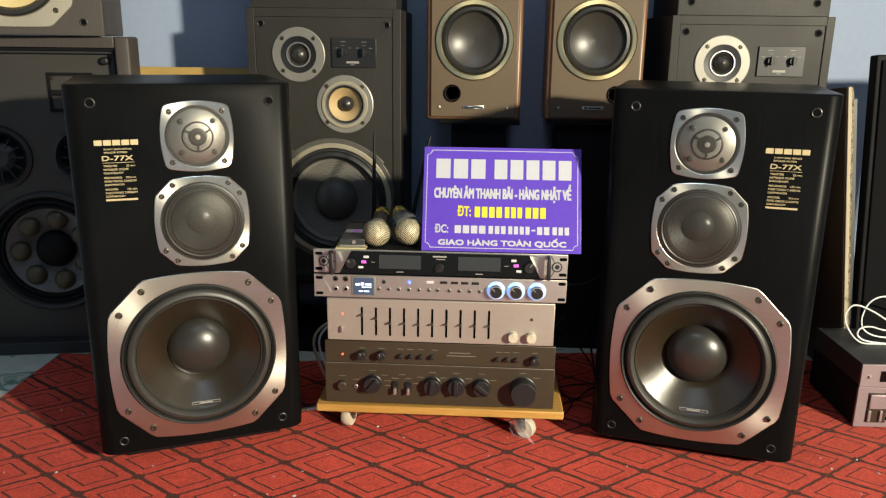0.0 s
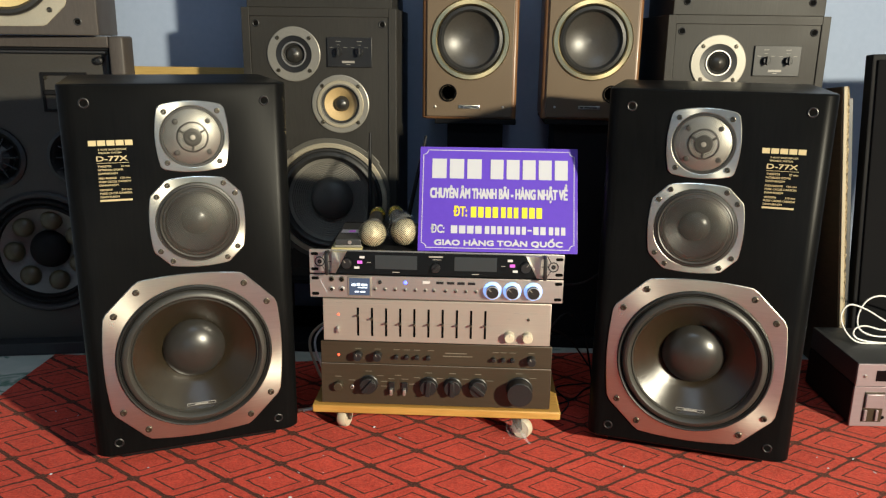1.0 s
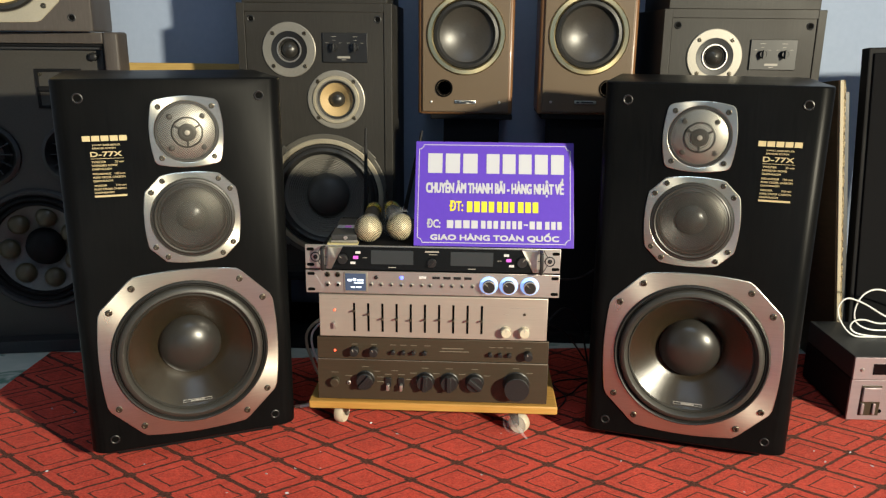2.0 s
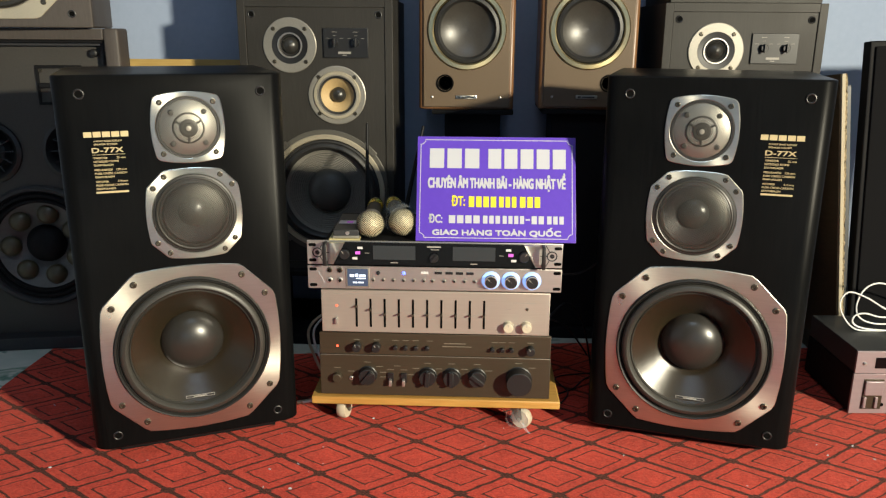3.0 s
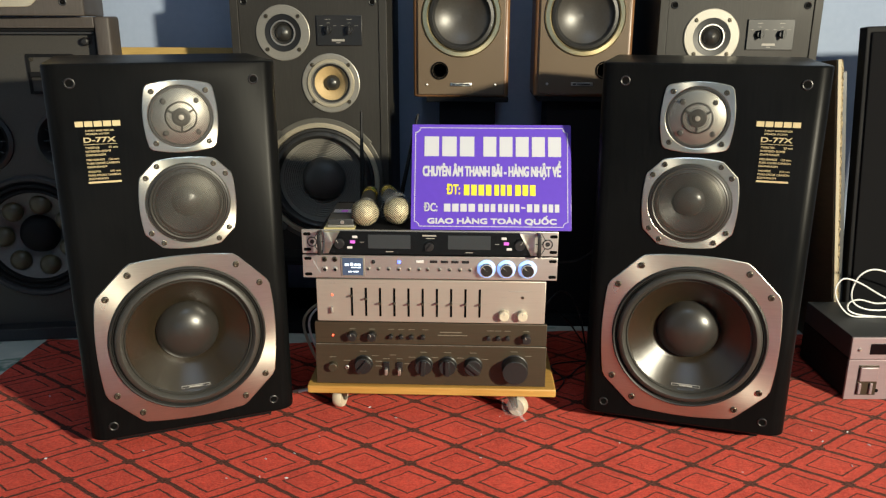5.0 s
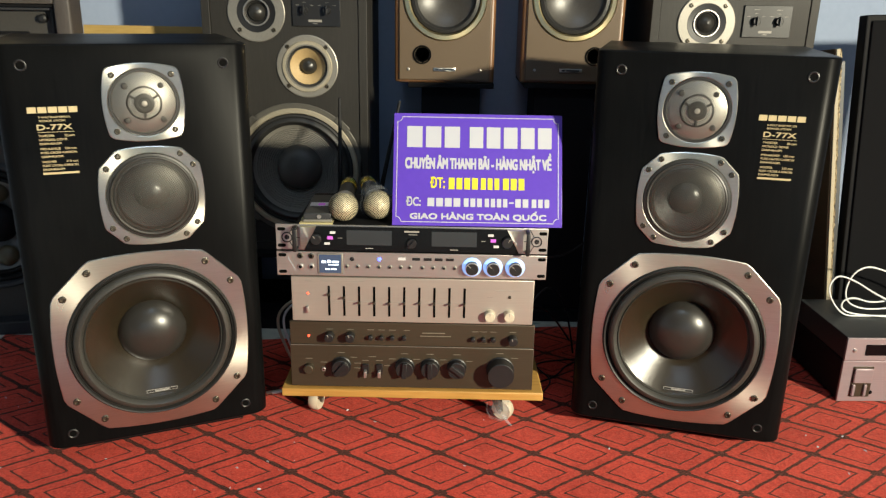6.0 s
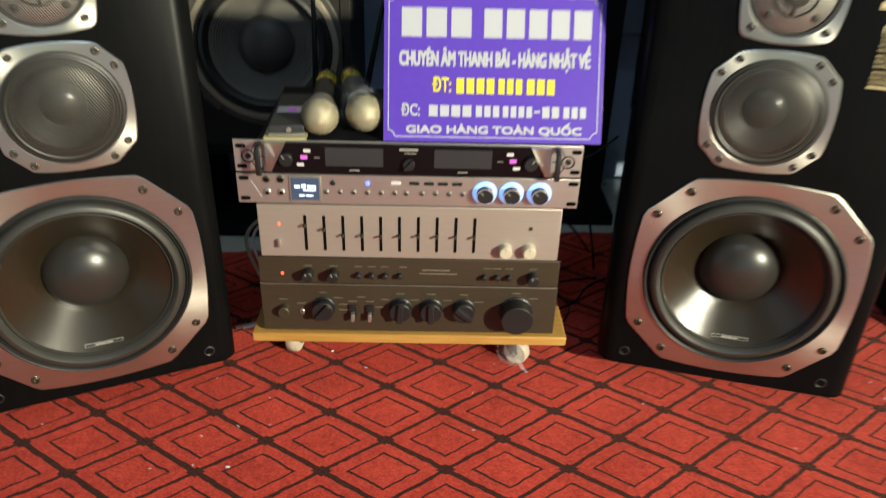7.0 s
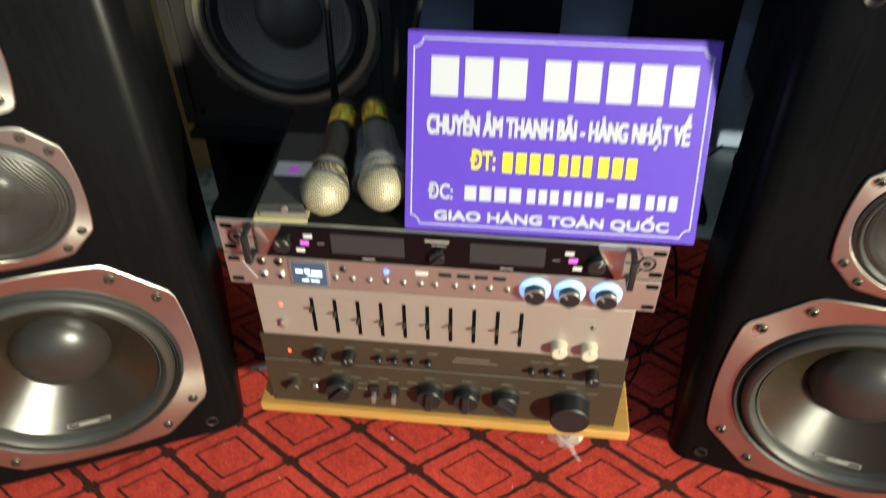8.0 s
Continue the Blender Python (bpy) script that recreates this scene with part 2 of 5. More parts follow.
def carpet_material():
    """Red cut pile with a printed dark lattice of nested lozenges."""
    m, nt, p = mat("red_lozenge_carpet")

    def op(kind, a, b=None):
        n = nt.nodes.new("ShaderNodeMath")
        n.operation = kind
        for i, v in enumerate((a, b)):
            if v is None:
                continue
            if isinstance(v, (int, float)):
                n.inputs[i].default_value = v
            else:
                nt.links.new(v, n.inputs[i])
        return n.outputs[0]

    wob = node(nt, "ShaderNodeTexNoise", Scale=60.0, Detail=4.0)
    tc = nt.nodes.new("ShaderNodeTexCoord")
    nt.links.new(tc.outputs["Object"], wob.inputs["Vector"])
    wobs = nt.nodes.new("ShaderNodeVectorMath")
    wobs.operation = "MULTIPLY_ADD"
    wobs.inputs[1].default_value = (0.006, 0.006, 0.0)
    nt.links.new(wob.outputs["Color"], wobs.inputs[0])
    nt.links.new(tc.outputs["Object"], wobs.inputs[2])
    sep = nt.nodes.new("ShaderNodeSeparateXYZ")
    nt.links.new(wobs.outputs[0], sep.inputs[0])
    u = op("DIVIDE", op("SUBTRACT", sep.outputs[0], 0.003), 0.1704)
    v = op("DIVIDE", op("SUBTRACT", sep.outputs[1], 0.003), 0.1192)
    d = []
    for w in (op("ADD", u, v), op("SUBTRACT", u, v)):
        d.append(op("ABSOLUTE", op("SUBTRACT", op("FRACT", w), 0.5)))
    far = op("MAXIMUM", d[0], d[1])
    near = op("MINIMUM", d[0], d[1])
    # woven lines: one diagonal is heavier than the other
    edge = op("MAXIMUM", op("GREATER_THAN", d[0], 0.458), op("GREATER_THAN", d[1], 0.470))
    inside = op("LESS_THAN", far, 0.300)
    inner = op("MULTIPLY", inside, op("MAXIMUM", op("GREATER_THAN", d[0], 0.262), op("GREATER_THAN", d[1], 0.270)))
    knot = op("MULTIPLY", op("GREATER_THAN", near, 0.415), op("GREATER_THAN", far, 0.415))
    dark = op("MAXIMUM", op("MAXIMUM", edge, inner), knot)
    tuft = node(nt, "ShaderNodeTexNoise", Scale=300.0, Detail=4.0, Roughness=0.8)
    nt.links.new(tc.outputs["Object"], tuft.inputs["Vector"])
    wear = node(nt, "ShaderNodeTexNoise", Scale=7.0, Detail=5.0)
    nt.links.new(tc.outputs["Object"], wear.inputs["Vector"])
    fleck = node(nt, "ShaderNodeTexNoise", Scale=75.0, Detail=3.0, Roughness=0.6)
    nt.links.new(tc.outputs["Object"], fleck.inputs["Vector"])
    both = op("ADD", op("MULTIPLY", tuft.outputs[0], 0.55), op("ADD", op("MULTIPLY", wear.outputs[0], 0.22), op("MULTIPLY", fleck.outputs[0], 0.23)))
    red = ramp(nt, both, [(0.38, (0.26, 0.018, 0.012)), (0.62, (0.67, 0.070, 0.044))])
    blk = ramp(nt, both, [(0.32, (0.005, 0.004, 0.004)), (0.75, (0.022, 0.011, 0.009))])
    mx = nt.nodes.new("ShaderNodeMix")
    mx.data_type = "RGBA"
    nt.links.new(op("MULTIPLY", dark, 0.97), mx.inputs[0])
    nt.links.new(red, mx.inputs[6])
    nt.links.new(blk, mx.inputs[7])
    nt.links.new(mx.outputs[2], p.inputs["Base Color"])
    b = node(nt, "ShaderNodeBump", Strength=0.7, Distance=0.003)
    nt.links.new(op("SUBTRACT", tuft.outputs[0], op("MULTIPLY", dark, 0.25)), b.inputs["Height"])
    nt.links.new(b.outputs[0], p.inputs["Normal"])
    p.inputs["Roughness"].default_value = 0.95
    p.inputs["Specular IOR Level"].default_value = 0.15
    p.inputs["Sheen Weight"].default_value = 0.25
    p.inputs["Sheen Roughness"].default_value = 0.5
    p.inputs["Sheen Tint"].default_value = (1.0, 0.45, 0.35, 1)
    return m


CARPET = carpet_material()


def tile_material():
    m, nt, p = mat("marbled_floor_tile")
    n = node(nt, "ShaderNodeTexNoise", Scale=9.0, Detail=6.0, Distortion=1.5)
    nt.links.new(coords(nt), n.inputs["Vector"])
    nt.links.new(ramp(nt, n.outputs[0], [(0.40, (0.50, 0.56, 0.53)), (0.55, (0.58, 0.62, 0.58)), (0.62, (0.14, 0.26, 0.21)), (0.68, (0.52, 0.56, 0.52))]), p.inputs["Base Color"])
    p.inputs["Roughness"].default_value = 0.25
    return m


TILE = tile_material()


def chip_material():
    m, nt, p = mat("raw_chipboard")
    v = node(nt, "ShaderNodeTexVoronoi", Scale=480.0)
    nt.links.new(coords(nt, (1, 1, 0.5)), v.inputs["Vector"])
    sep = nt.nodes.new("ShaderNodeSeparateColor")
    nt.links.new(v.outputs["Color"], sep.inputs[0])
    nt.links.new(ramp(nt, sep.outputs[0], [(0.05, (0.06, 0.042, 0.022)), (0.35, (0.30, 0.24, 0.14)), (0.9, (0.46, 0.38, 0.24))]), p.inputs["Base Color"])
    b = node(nt, "ShaderNodeBump", Strength=0.6, Distance=0.002)
    nt.links.new(sep.outputs[1], b.inputs["Height"])
    nt.links.new(b.outputs[0], p.inputs["Normal"])
    p.inputs["Roughness"].default_value = 0.85
    return m


CHIP = chip_material()


def holo_material():
    m, nt, p = mat("gold_green_foil")
    n = node(nt, "ShaderNodeTexNoise", Scale=90.0, Detail=1.0)
    nt.links.new(coords(nt, (1, 0.1, 1)), n.inputs["Vector"])
    nt.links.new(ramp(nt, n.outputs[0], [(0.45, (0.80, 0.58, 0.08)), (0.6, (0.78, 0.74, 0.10)), (0.75, (0.30, 0.70, 0.12))]), p.inputs["Base Color"])
    p.inputs["Metallic"].default_value = 0.8
    p.inputs["Roughness"].default_value = 0.25
    return m


FOIL = holo_material()


# ---- building helpers ----
def mesh_of(name, bm, material, smooth=40):
    me = bpy.data.meshes.new(name)
    bmesh.ops.recalc_face_normals(bm, faces=bm.faces[:])
    if smooth:
        for f in bm.faces:
            f.smooth = True
        lim = radians(20 if len(bm.faces) < 80 else smooth)
        for e in bm.edges:
            if len(e.link_faces) == 2 and e.calc_face_angle(0) > lim:
                e.smooth = False
    bm.to_mesh(me)
    bm.free()
    me.materials.append(material)
    return me


def part(name, bm, material, parent, label="", smooth=40):
    """One mesh object under a thing or a part."""
    ob = new(name, bm if isinstance(bm, bpy.types.Mesh) else mesh_of(name, bm, material, smooth))
    ob.parent = parent
    if label:
        tagged(ob, label)
    return ob


def thing(name, m, label, category, group="", kind=""):
    ob = new(name)
    ob.empty_display_size = 0.05
    ob.matrix_world = m
    return tagged(ob, label, category, group, kind)


def solid(name, bm, material, m, label, category, group="", kind="", smooth=40):
    ob = new(name, mesh_of(name, bm, material, smooth))
    ob.matrix_world = m
    return tagged(ob, label, category, group, kind)


def box(x0, x1, y0, y1, z0, z1, bevel=0.0, bm=None, seg=2):
    own = bmesh.new()
    bmesh.ops.create_cube(own, size=1)
    for v in own.verts:
        v.co = Vector(((x0 + x1) / 2 + v.co.x * (x1 - x0), (y0 + y1) / 2 + v.co.y * (y1 - y0), (z0 + z1) / 2 + v.co.z * (z1 - z0)))
    if bevel:
        bmesh.ops.bevel(own, geom=own.edges[:], offset=bevel, segments=seg, affect="EDGES", profile=0.5)
    return joined(own, bm)


def joined(own, bm):
    if bm is None:
        return own
    me = bpy.data.meshes.new("tmp")
    own.to_mesh(me)
    own.free()
    bm.from_mesh(me)
    bpy.data.meshes.remove(me)
    return bm


def loft(loops, bm=None, cap0=False, cap1=False):
    """Bridge closed loops of equally many points."""
    bm = bm or bmesh.new()
    rings = [[bm.verts.new(p) for p in lp] for lp in loops]
    n = len(rings[0])
    for a, b in zip(rings, rings[1:]):
        for i in range(n):
            bm.faces.new((a[i], a[(i + 1) % n], b[(i + 1) % n], b[i]))
    if cap0:
        bm.faces.new(rings[0])
    if cap1:
        bm.faces.new(rings[-1])
    return bm


def circle(r, y, n=48, cx=0.0, cz=0.0):
    return [(cx + r * math.cos(2 * math.pi * i / n), y, cz + r * math.sin(2 * math.pi * i / n)) for i in range(n)]


def lathe(profile, n=48, cx=0.0, cz=0.0, bm=None, cap0=False, cap1=False):
    """Turned about the y axis through (cx, cz): rows of radius and y."""
    return loft([circle(max(r, 0.0004), y, n, cx, cz) for r, y in profile], bm, cap0, cap1)


def plate_loop(w, h, cut, bulge, y, n, shrink=0.0):
    """Outline of a driver plate: bowed sides and cut corners."""
    pts = []
    for i in range(n):
        a = 2 * math.pi * i / n
        c, s = math.cos(a), math.sin(a)
        lo, hi = 0.0, 2 * max(w, h)
        for _ in range(28):
            r = (lo + hi) / 2
            x, z = abs(r * c), abs(r * s)
            ok = x <= w * (1 - bulge * (z / h) ** 2) and z <= h * (1 - bulge * (x / w) ** 2) and x + z <= cut
            lo, hi = (r, hi) if ok else (lo, r)
        pts.append(((lo - shrink) * c, y, (lo - shrink) * s))
    return pts


def plate(w, h, cut, bulge, r_in, t=0.003, lip=0.004, n=96):
    """A pressed metal driver plate with a round opening and softened edges."""
    return loft([plate_loop(w, h, cut, bulge, 0.0, n), plate_loop(w, h, cut, bulge, -t + 0.0008, n), plate_loop(w, h, cut, bulge, -t, n, 0.0012),
                 circle(r_in + 0.0015, -t, n), circle(r_in, -t + 0.001, n), circle(r_in - 0.001, lip, n)])


def shifted(bm, dx=0.0, dy=0.0, dz=0.0):
    bmesh.ops.translate(bm, verts=bm.verts[:], vec=(dx, dy, dz))
    return bm


def tube(points, r, n=8, smooth_steps=6):
    """A cable along points: a smooth line swept with a round section."""
    pts = [Vector(p) for p in points]
    line = []
    for i in range(len(pts) - 1):
        p0, p1, p2, p3 = pts[max(i - 1, 0)], pts[i], pts[i + 1], pts[min(i + 2, len(pts) - 1)]
        for k in range(smooth_steps):
            t = k / smooth_steps
            line.append(0.5 * ((2 * p1) + (p2 - p0) * t + (2 * p0 - 5 * p1 + 4 * p2 - p3) * t * t + (3 * p1 - p0 - 3 * p2 + p3) * t ** 3))
    line.append(pts[-1])
    loops, up = [], Vector((0.13, 0.31, 0.94))
    for i, p in enumerate(line):
        d = (line[min(i + 1, len(line) - 1)] - line[max(i - 1, 0)]).normalized()
        s = d.cross(up).normalized()
        w = s.cross(d)
        up = w
        loops.append([p + r * (math.cos(2 * math.pi * k / n) * s + math.sin(2 * math.pi * k / n) * w) for k in range(n)])
    return loft(loops, None, True, True)


def lettering(text, x0, x1, z0, z1, y=-0.0006, bold=0.0):
    """Flat letters of the built-in font, fitted to a rectangle that faces -y; bold in shares of the height."""
    cu = bpy.data.curves.new("letters", "FONT")
    cu.body, cu.size, cu.resolution_u = text, 1.0, 3
    ob = bpy.data.objects.new("letters", cu)
    scene.collection.objects.link(ob)
    dg = bpy.context.evaluated_depsgraph_get()
    me = bpy.data.meshes.new_from_object(ob.evaluated_get(dg))
    bpy.data.objects.remove(ob)
    co = np.array([v.co[:] for v in me.vertices])
    lo, hi = co.min(0), co.max(0)
    b = bold * (z1 - z0)
    kz = (z1 - z0 - b) / max(hi[1] - lo[1], 1e-6)
    kx = (x1 - x0 - b) / (hi[0] - lo[0])
    bm = bmesh.new()
    steps = ((0, 0), (1, 0), (0, 1), (1, 1), (0.5, 0.5)) if b else ((0, 0),)
    for n, (sx, sz) in enumerate(steps):
        own = bmesh.new()
        own.from_mesh(me)
        for v in own.verts:
            v.co = Vector((x0 + (v.co.x - lo[0]) * kx + sx * b, y - 0.00006 * n, z0 + (v.co.y - lo[1]) * kz + sz * b))
        joined(own, bm)
    bpy.data.meshes.remove(me)
    return bm


def bars(rects, y=-0.0006, t=0.0005):
    bm = bmesh.new()
    for x0, x1, z0, z1 in rects:
        box(x0, x1, y - t, y, z0, z1, 0, bm)
    return bm


def prints(name, owner, material, rects, y=-0.0006, t=0.0005):
    for rect in rects:
        part(name, bars([rect], y, t), material, owner, smooth=0)


def screw(r=0.006, t=0.003):
    """Pan head with a hexagon socket."""
    return lathe([(r, 0.001), (r, -t * 0.5), (r * 0.85, -t * 0.95), (r * 0.78, -t), (r * 0.55, -t), (r * 0.50, -t * 0.02), (0, -t * 0.02)], 16)


def grommet():
    return lathe([(0.0088, 0.0005), (0.0086, -0.0012), (0.0072, -0.0018), (0.0058, -0.001), (0.0052, 0.012)], 20)


SCREW_MESH = mesh_of("screw", screw(), SCREW)
SCREW_SMALL = mesh_of("screw", screw(0.0048, 0.0025), SCREW)
GROMMET_MESH = mesh_of("grommet", grommet(), BLACK_PLASTIC)
PIT_MESH = mesh_of("socket", lathe([(0.0055, -0.0004), (0, -0.0004)], 16), VOID)


def put(name, me, parent, x, y, z, m=None):
    ob = new(name, me)
    ob.parent = parent
    ob.matrix_local = pose(x, y, z) if m is None else m
    return ob


# ---- room ----
GROUND, PILE = -0.033, -0.028  # tiles, and the top of the carpet


def slab(name, x0, x1, y0, y1, z0, z1, material, label, category):
    return solid(name, box(x0, x1, y0, y1, z0, z1), material, pose(0, 0, 0), label, category, kind="structure", smooth=0)


slab("floor", -2.6, 4.6, -3.2, 2.5, GROUND - 0.1, GROUND, TILE, "pale floor tiles with green marbling", "floor")
slab("wall_north", -2.6, 4.6, 2.28, 2.43, GROUND, 2.9, WALL_BLUE, "plain wall painted pale blue", "wall")
slab("wall_west", -2.6, -2.45, -3.05, 2.28, GROUND, 2.9, WALL_BLUE, "plain wall painted pale blue", "wall")
slab("wall_east", 4.45, 4.6, -3.05, 2.28, GROUND, 2.9, WALL_BLUE, "plain wall painted pale blue", "wall")
slab("wall_south", -2.45, 4.45, -3.2, -3.05, GROUND, 2.9, WALL_BLUE, "plain wall painted pale blue", "wall")
slab("ceiling", -2.6, 4.6, -3.2, 2.43, 2.9, 3.0, CEILING_WHITE, "plain white ceiling", "ceiling")


def carpet():
    bm = bmesh.new()
    nx, ny = 120, 100
    x0, x1, y0 = -0.980, 1.6, 0.45
    grid = []
    for j in range(ny + 1):
        row = []
        for i in range(nx + 1):
            u, v = (i / nx) ** 1.6, 1 - (1 - j / ny) ** 1.6
            x = x0 + (x1 - x0) * u
            y1 = 1.868 + 0.16 * min(max(x + 0.36, 0.0), 0.70)  # the far edge runs askew
            y = y0 + (y1 - y0) * v
            wob = noise.noise(Vector((x * 3, y * 3, 2.0)))
            if i == 0:
                x += 0.014 * wob
            if j == ny:
                y += 0.012 * wob
            rim = i == 0 or j == ny
            row.append(bm.verts.new((x, y, (0.0015 if rim else 0.005) + 0.0006 * noise.noise(Vector((x * 9, y * 9, 0))))))
        grid.append(row)
    for j in range(ny):
        for i in range(nx):
            bm.faces.new((grid[j][i], grid[j][i + 1], grid[j + 1][i + 1], grid[j + 1][i]))
    # lozenge rows run at a small angle to the wall
    turn = pose(-0.2020, 1.4511, 0, 0, 0, 1.67)
    bm.transform(turn.inverted())
    turn = pose(0, 0, GROUND) @ turn
    return solid("carpet", bm, CARPET, turn, "red carpet with a dark printed lozenge lattice", "carpet")


carpet()


# ---- large floor speakers in front ----
def driver_woofer(owner, cx, cz):
    w = part("woofer", plate(0.158, 0.160, 0.245, 0.13, 0.1375), CHAMPAGNE, owner, "brushed metal woofer plate with cut corners", 20)
    w.location = (cx, 0, cz)
    part("gasket", lathe([(0.1385, -0.0015), (0.1375, -0.0065), (0.1355, -0.0085), (0.1335, -0.0070), (0.1325, -0.0040), (0.1310, -0.0060), (0.129, -0.002)], 80), RUBBER, w)
    part("surround", lathe([(0.129, -0.003), (0.1275, -0.008), (0.1235, -0.0120), (0.1185, -0.0125), (0.1145, -0.0085), (0.1125, -0.003), (0.1108, -0.0045), (0.1085, 0.001)], 80), SURROUND, w)
    part("cone", lathe([(0.109, 0.000), (0.085, 0.020), (0.06, 0.041), (0.040, 0.056)], 96), WEAVE, w, "dark woven carbon cone")
    part("dust_cap", lathe([(0.0570, 0.043), (0.0556, 0.0375), (0.0490, 0.0275), (0.0390, 0.0195), (0.0260, 0.0135), (0.0130, 0.0108), (0, 0.0102)], 48), CAP_GREY, w, "matt grey domed dust cap")
    pr = part("cone_print", shifted(bars([(-0.026, 0.026, -0.0055, -0.0045), (-0.026, -0.025, -0.0085, -0.0045), (-0.012, 0.012, -0.0085, -0.0065), (0.025, 0.026, -0.0085, -0.0045), (-0.026, 0.026, -0.0095, -0.0090)], 0), 0, 0, 0), FAINT_INK, w)
    pr.matrix_local = pose(0.004, 0.0085, -0.094, -40)
    for sx, sz in ((-0.093, 0.133), (-0.133, 0.093), (0.093, 0.133), (0.133, 0.093), (0.133, -0.093), (0.093, -0.133), (-0.133, -0.093), (-0.093, -0.133)):
        put("screw", SCREW_MESH, w, sx, -0.003, sz)
    return w


def driver_mid(owner, cx, cz):
    d = part("midrange", plate(0.0815, 0.082, 0.127, 0.15, 0.0705), CHAMPAGNE, owner, "brushed metal midrange plate with mesh cover", 20)
    d.location = (cx, 0, cz)
    part("gasket", lathe([(0.071, -0.001), (0.070, -0.004), (0.0665, -0.005), (0.065, 0.001)], 64), RUBBER, d)
    part("surround", lathe([(0.066, 0.002), (0.062, -0.003), (0.056, -0.003), (0.0525, 0.003)], 64), POLY_CONE, d)
    part("cone", lathe([(0.054, 0.003), (0.040, 0.011), (0.026, 0.022)], 64), RUBBER, d)
    part("dust_cap", lathe([(0.027, 0.018), (0.022, 0.012), (0.012, 0.008), (0, 0.0065)], 40), CAP_GREY, d)
    part("mesh_rim", lathe([(0.0660, -0.0015), (0.0655, -0.0045), (0.0635, -0.0055), (0.0615, -0.0042), (0.0600, -0.0052), (0.0590, -0.0030)], 64), SURROUND, d)
    part("grille", lathe([(0.0605, -0.004), (0.055, -0.0085), (0.043, -0.012), (0.027, -0.0145), (0.012, -0.0155), (0, -0.0157)], 64), MID_MESH, d, "fine dark wire mesh dome")
    for sx, sz in ((-0.047, 0.068), (-0.066, 0.049), (0.047, 0.068), (0.066, 0.049), (0.066, -0.049), (0.047, -0.068), (-0.066, -0.049), (-0.047, -0.068)):
        put("screw", SCREW_SMALL, d, sx, -0.003, sz)
    return d


def driver_tweeter(owner, cx, cz):
    d = part("tweeter", plate(0.0612, 0.0612, 0.1055, 0.15, 0.0525), CHAMPAGNE, owner, "brushed metal tweeter plate with mesh cover", 20)
    d.location = (cx, 0, cz)
    part("gasket", lathe([(0.053, -0.001), (0.0515, -0.0035), (0.0485, -0.0035), (0.0475, 0.003)], 56), RUBBER, d)
    part("faceplate", lathe([(0.049, 0.003), (0.030, 0.006), (0.024, 0.007)], 56), LCD_GREY, d)
    part("ring", lathe([(0.024, 0.006), (0.0235, 0.001), (0.0205, 0.000), (0.019, 0.006), (0.0185, 0.009)], 40), BLACK_PLASTIC, d)
    part("dome", lathe([(0.0185, 0.008), (0.0145, 0.003), (0.0085, -0.001), (0, -0.003)], 32), CAP_GREY, d)
    hole = mesh_of("vent", lathe([(0.0050, -0.0050), (0.0047, -0.0072), (0.0036, -0.0080), (0, -0.0083)], 14), VENT_DARK)
    for sx, sz in ((-0.0265, 0.0265), (0.0265, 0.0265), (-0.0265, -0.0265), (0.0265, -0.0265)):
        put("vent", hole, d, sx, 0, sz)
    part("grille", lathe([(0.0485, -0.001), (0.040, -0.0055), (0.028, -0.009), (0.014, -0.011), (0, -0.0115)], 56), TW_MESH, d, "fine silver wire mesh dome")
    part("phase_ring", lathe([(0.0268, -0.0088), (0.0262, -0.0106), (0.0246, -0.0112), (0.0238, -0.0094)], 40), VENT_DARK, d)
    part("hub", lathe([(0.0157, -0.0100), (0.0152, -0.0120), (0.0120, -0.0128), (0.0085, -0.0126), (0.0080, -0.0136), (0.0045, -0.0138)], 32), VENT_DARK, d)
    part("hub_cap", lathe([(0.0046, -0.0136), (0.0040, -0.0146), (0, -0.0150)], 20), STEEL_RING, d)
    for turn in (30, 150, 270):
        part("spoke", box(0.0145, 0.0250, -0.0120, -0.0095, -0.0019, 0.0019, 0.0006), VENT_DARK, d).matrix_local = pose(0, 0, 0, 0, -turn)
    for sx, sz in ((-0.0435, 0.0435), (0.0435, 0.0435), (-0.0435, -0.0435), (0.0435, -0.0435)):
        put("screw", SCREW_SMALL, d, sx, -0.003, sz)
    return d


def cabinet_shape(w, h, d, edge):
    """Box with generous rounding on the two upright front edges, cut open behind the drivers."""
    bm = bmesh.new()
    ring = []
    n = 7
    for k in range(n + 1):
        a = math.pi / 2 * k / n
        ring.append((w / 2 - edge + edge * math.sin(a), edge - edge * math.cos(a)))
    right = ring + [(w / 2, d - 0.004), (w / 2 - 0.004, d)]
    outline = right + [(-x, y) for x, y in reversed(right)]
    loops = []
    for z, s in ((0.0, 0.003), (0.003, 0.0), (h - 0.003, 0.0), (h - 0.0008, 0.0012), (h, 0.003)):
        loops.append([(x - math.copysign(s, x), y + (s if y < d / 2 else -s), z) for x, y in outline])
    return loft(loops, bm, True, True)


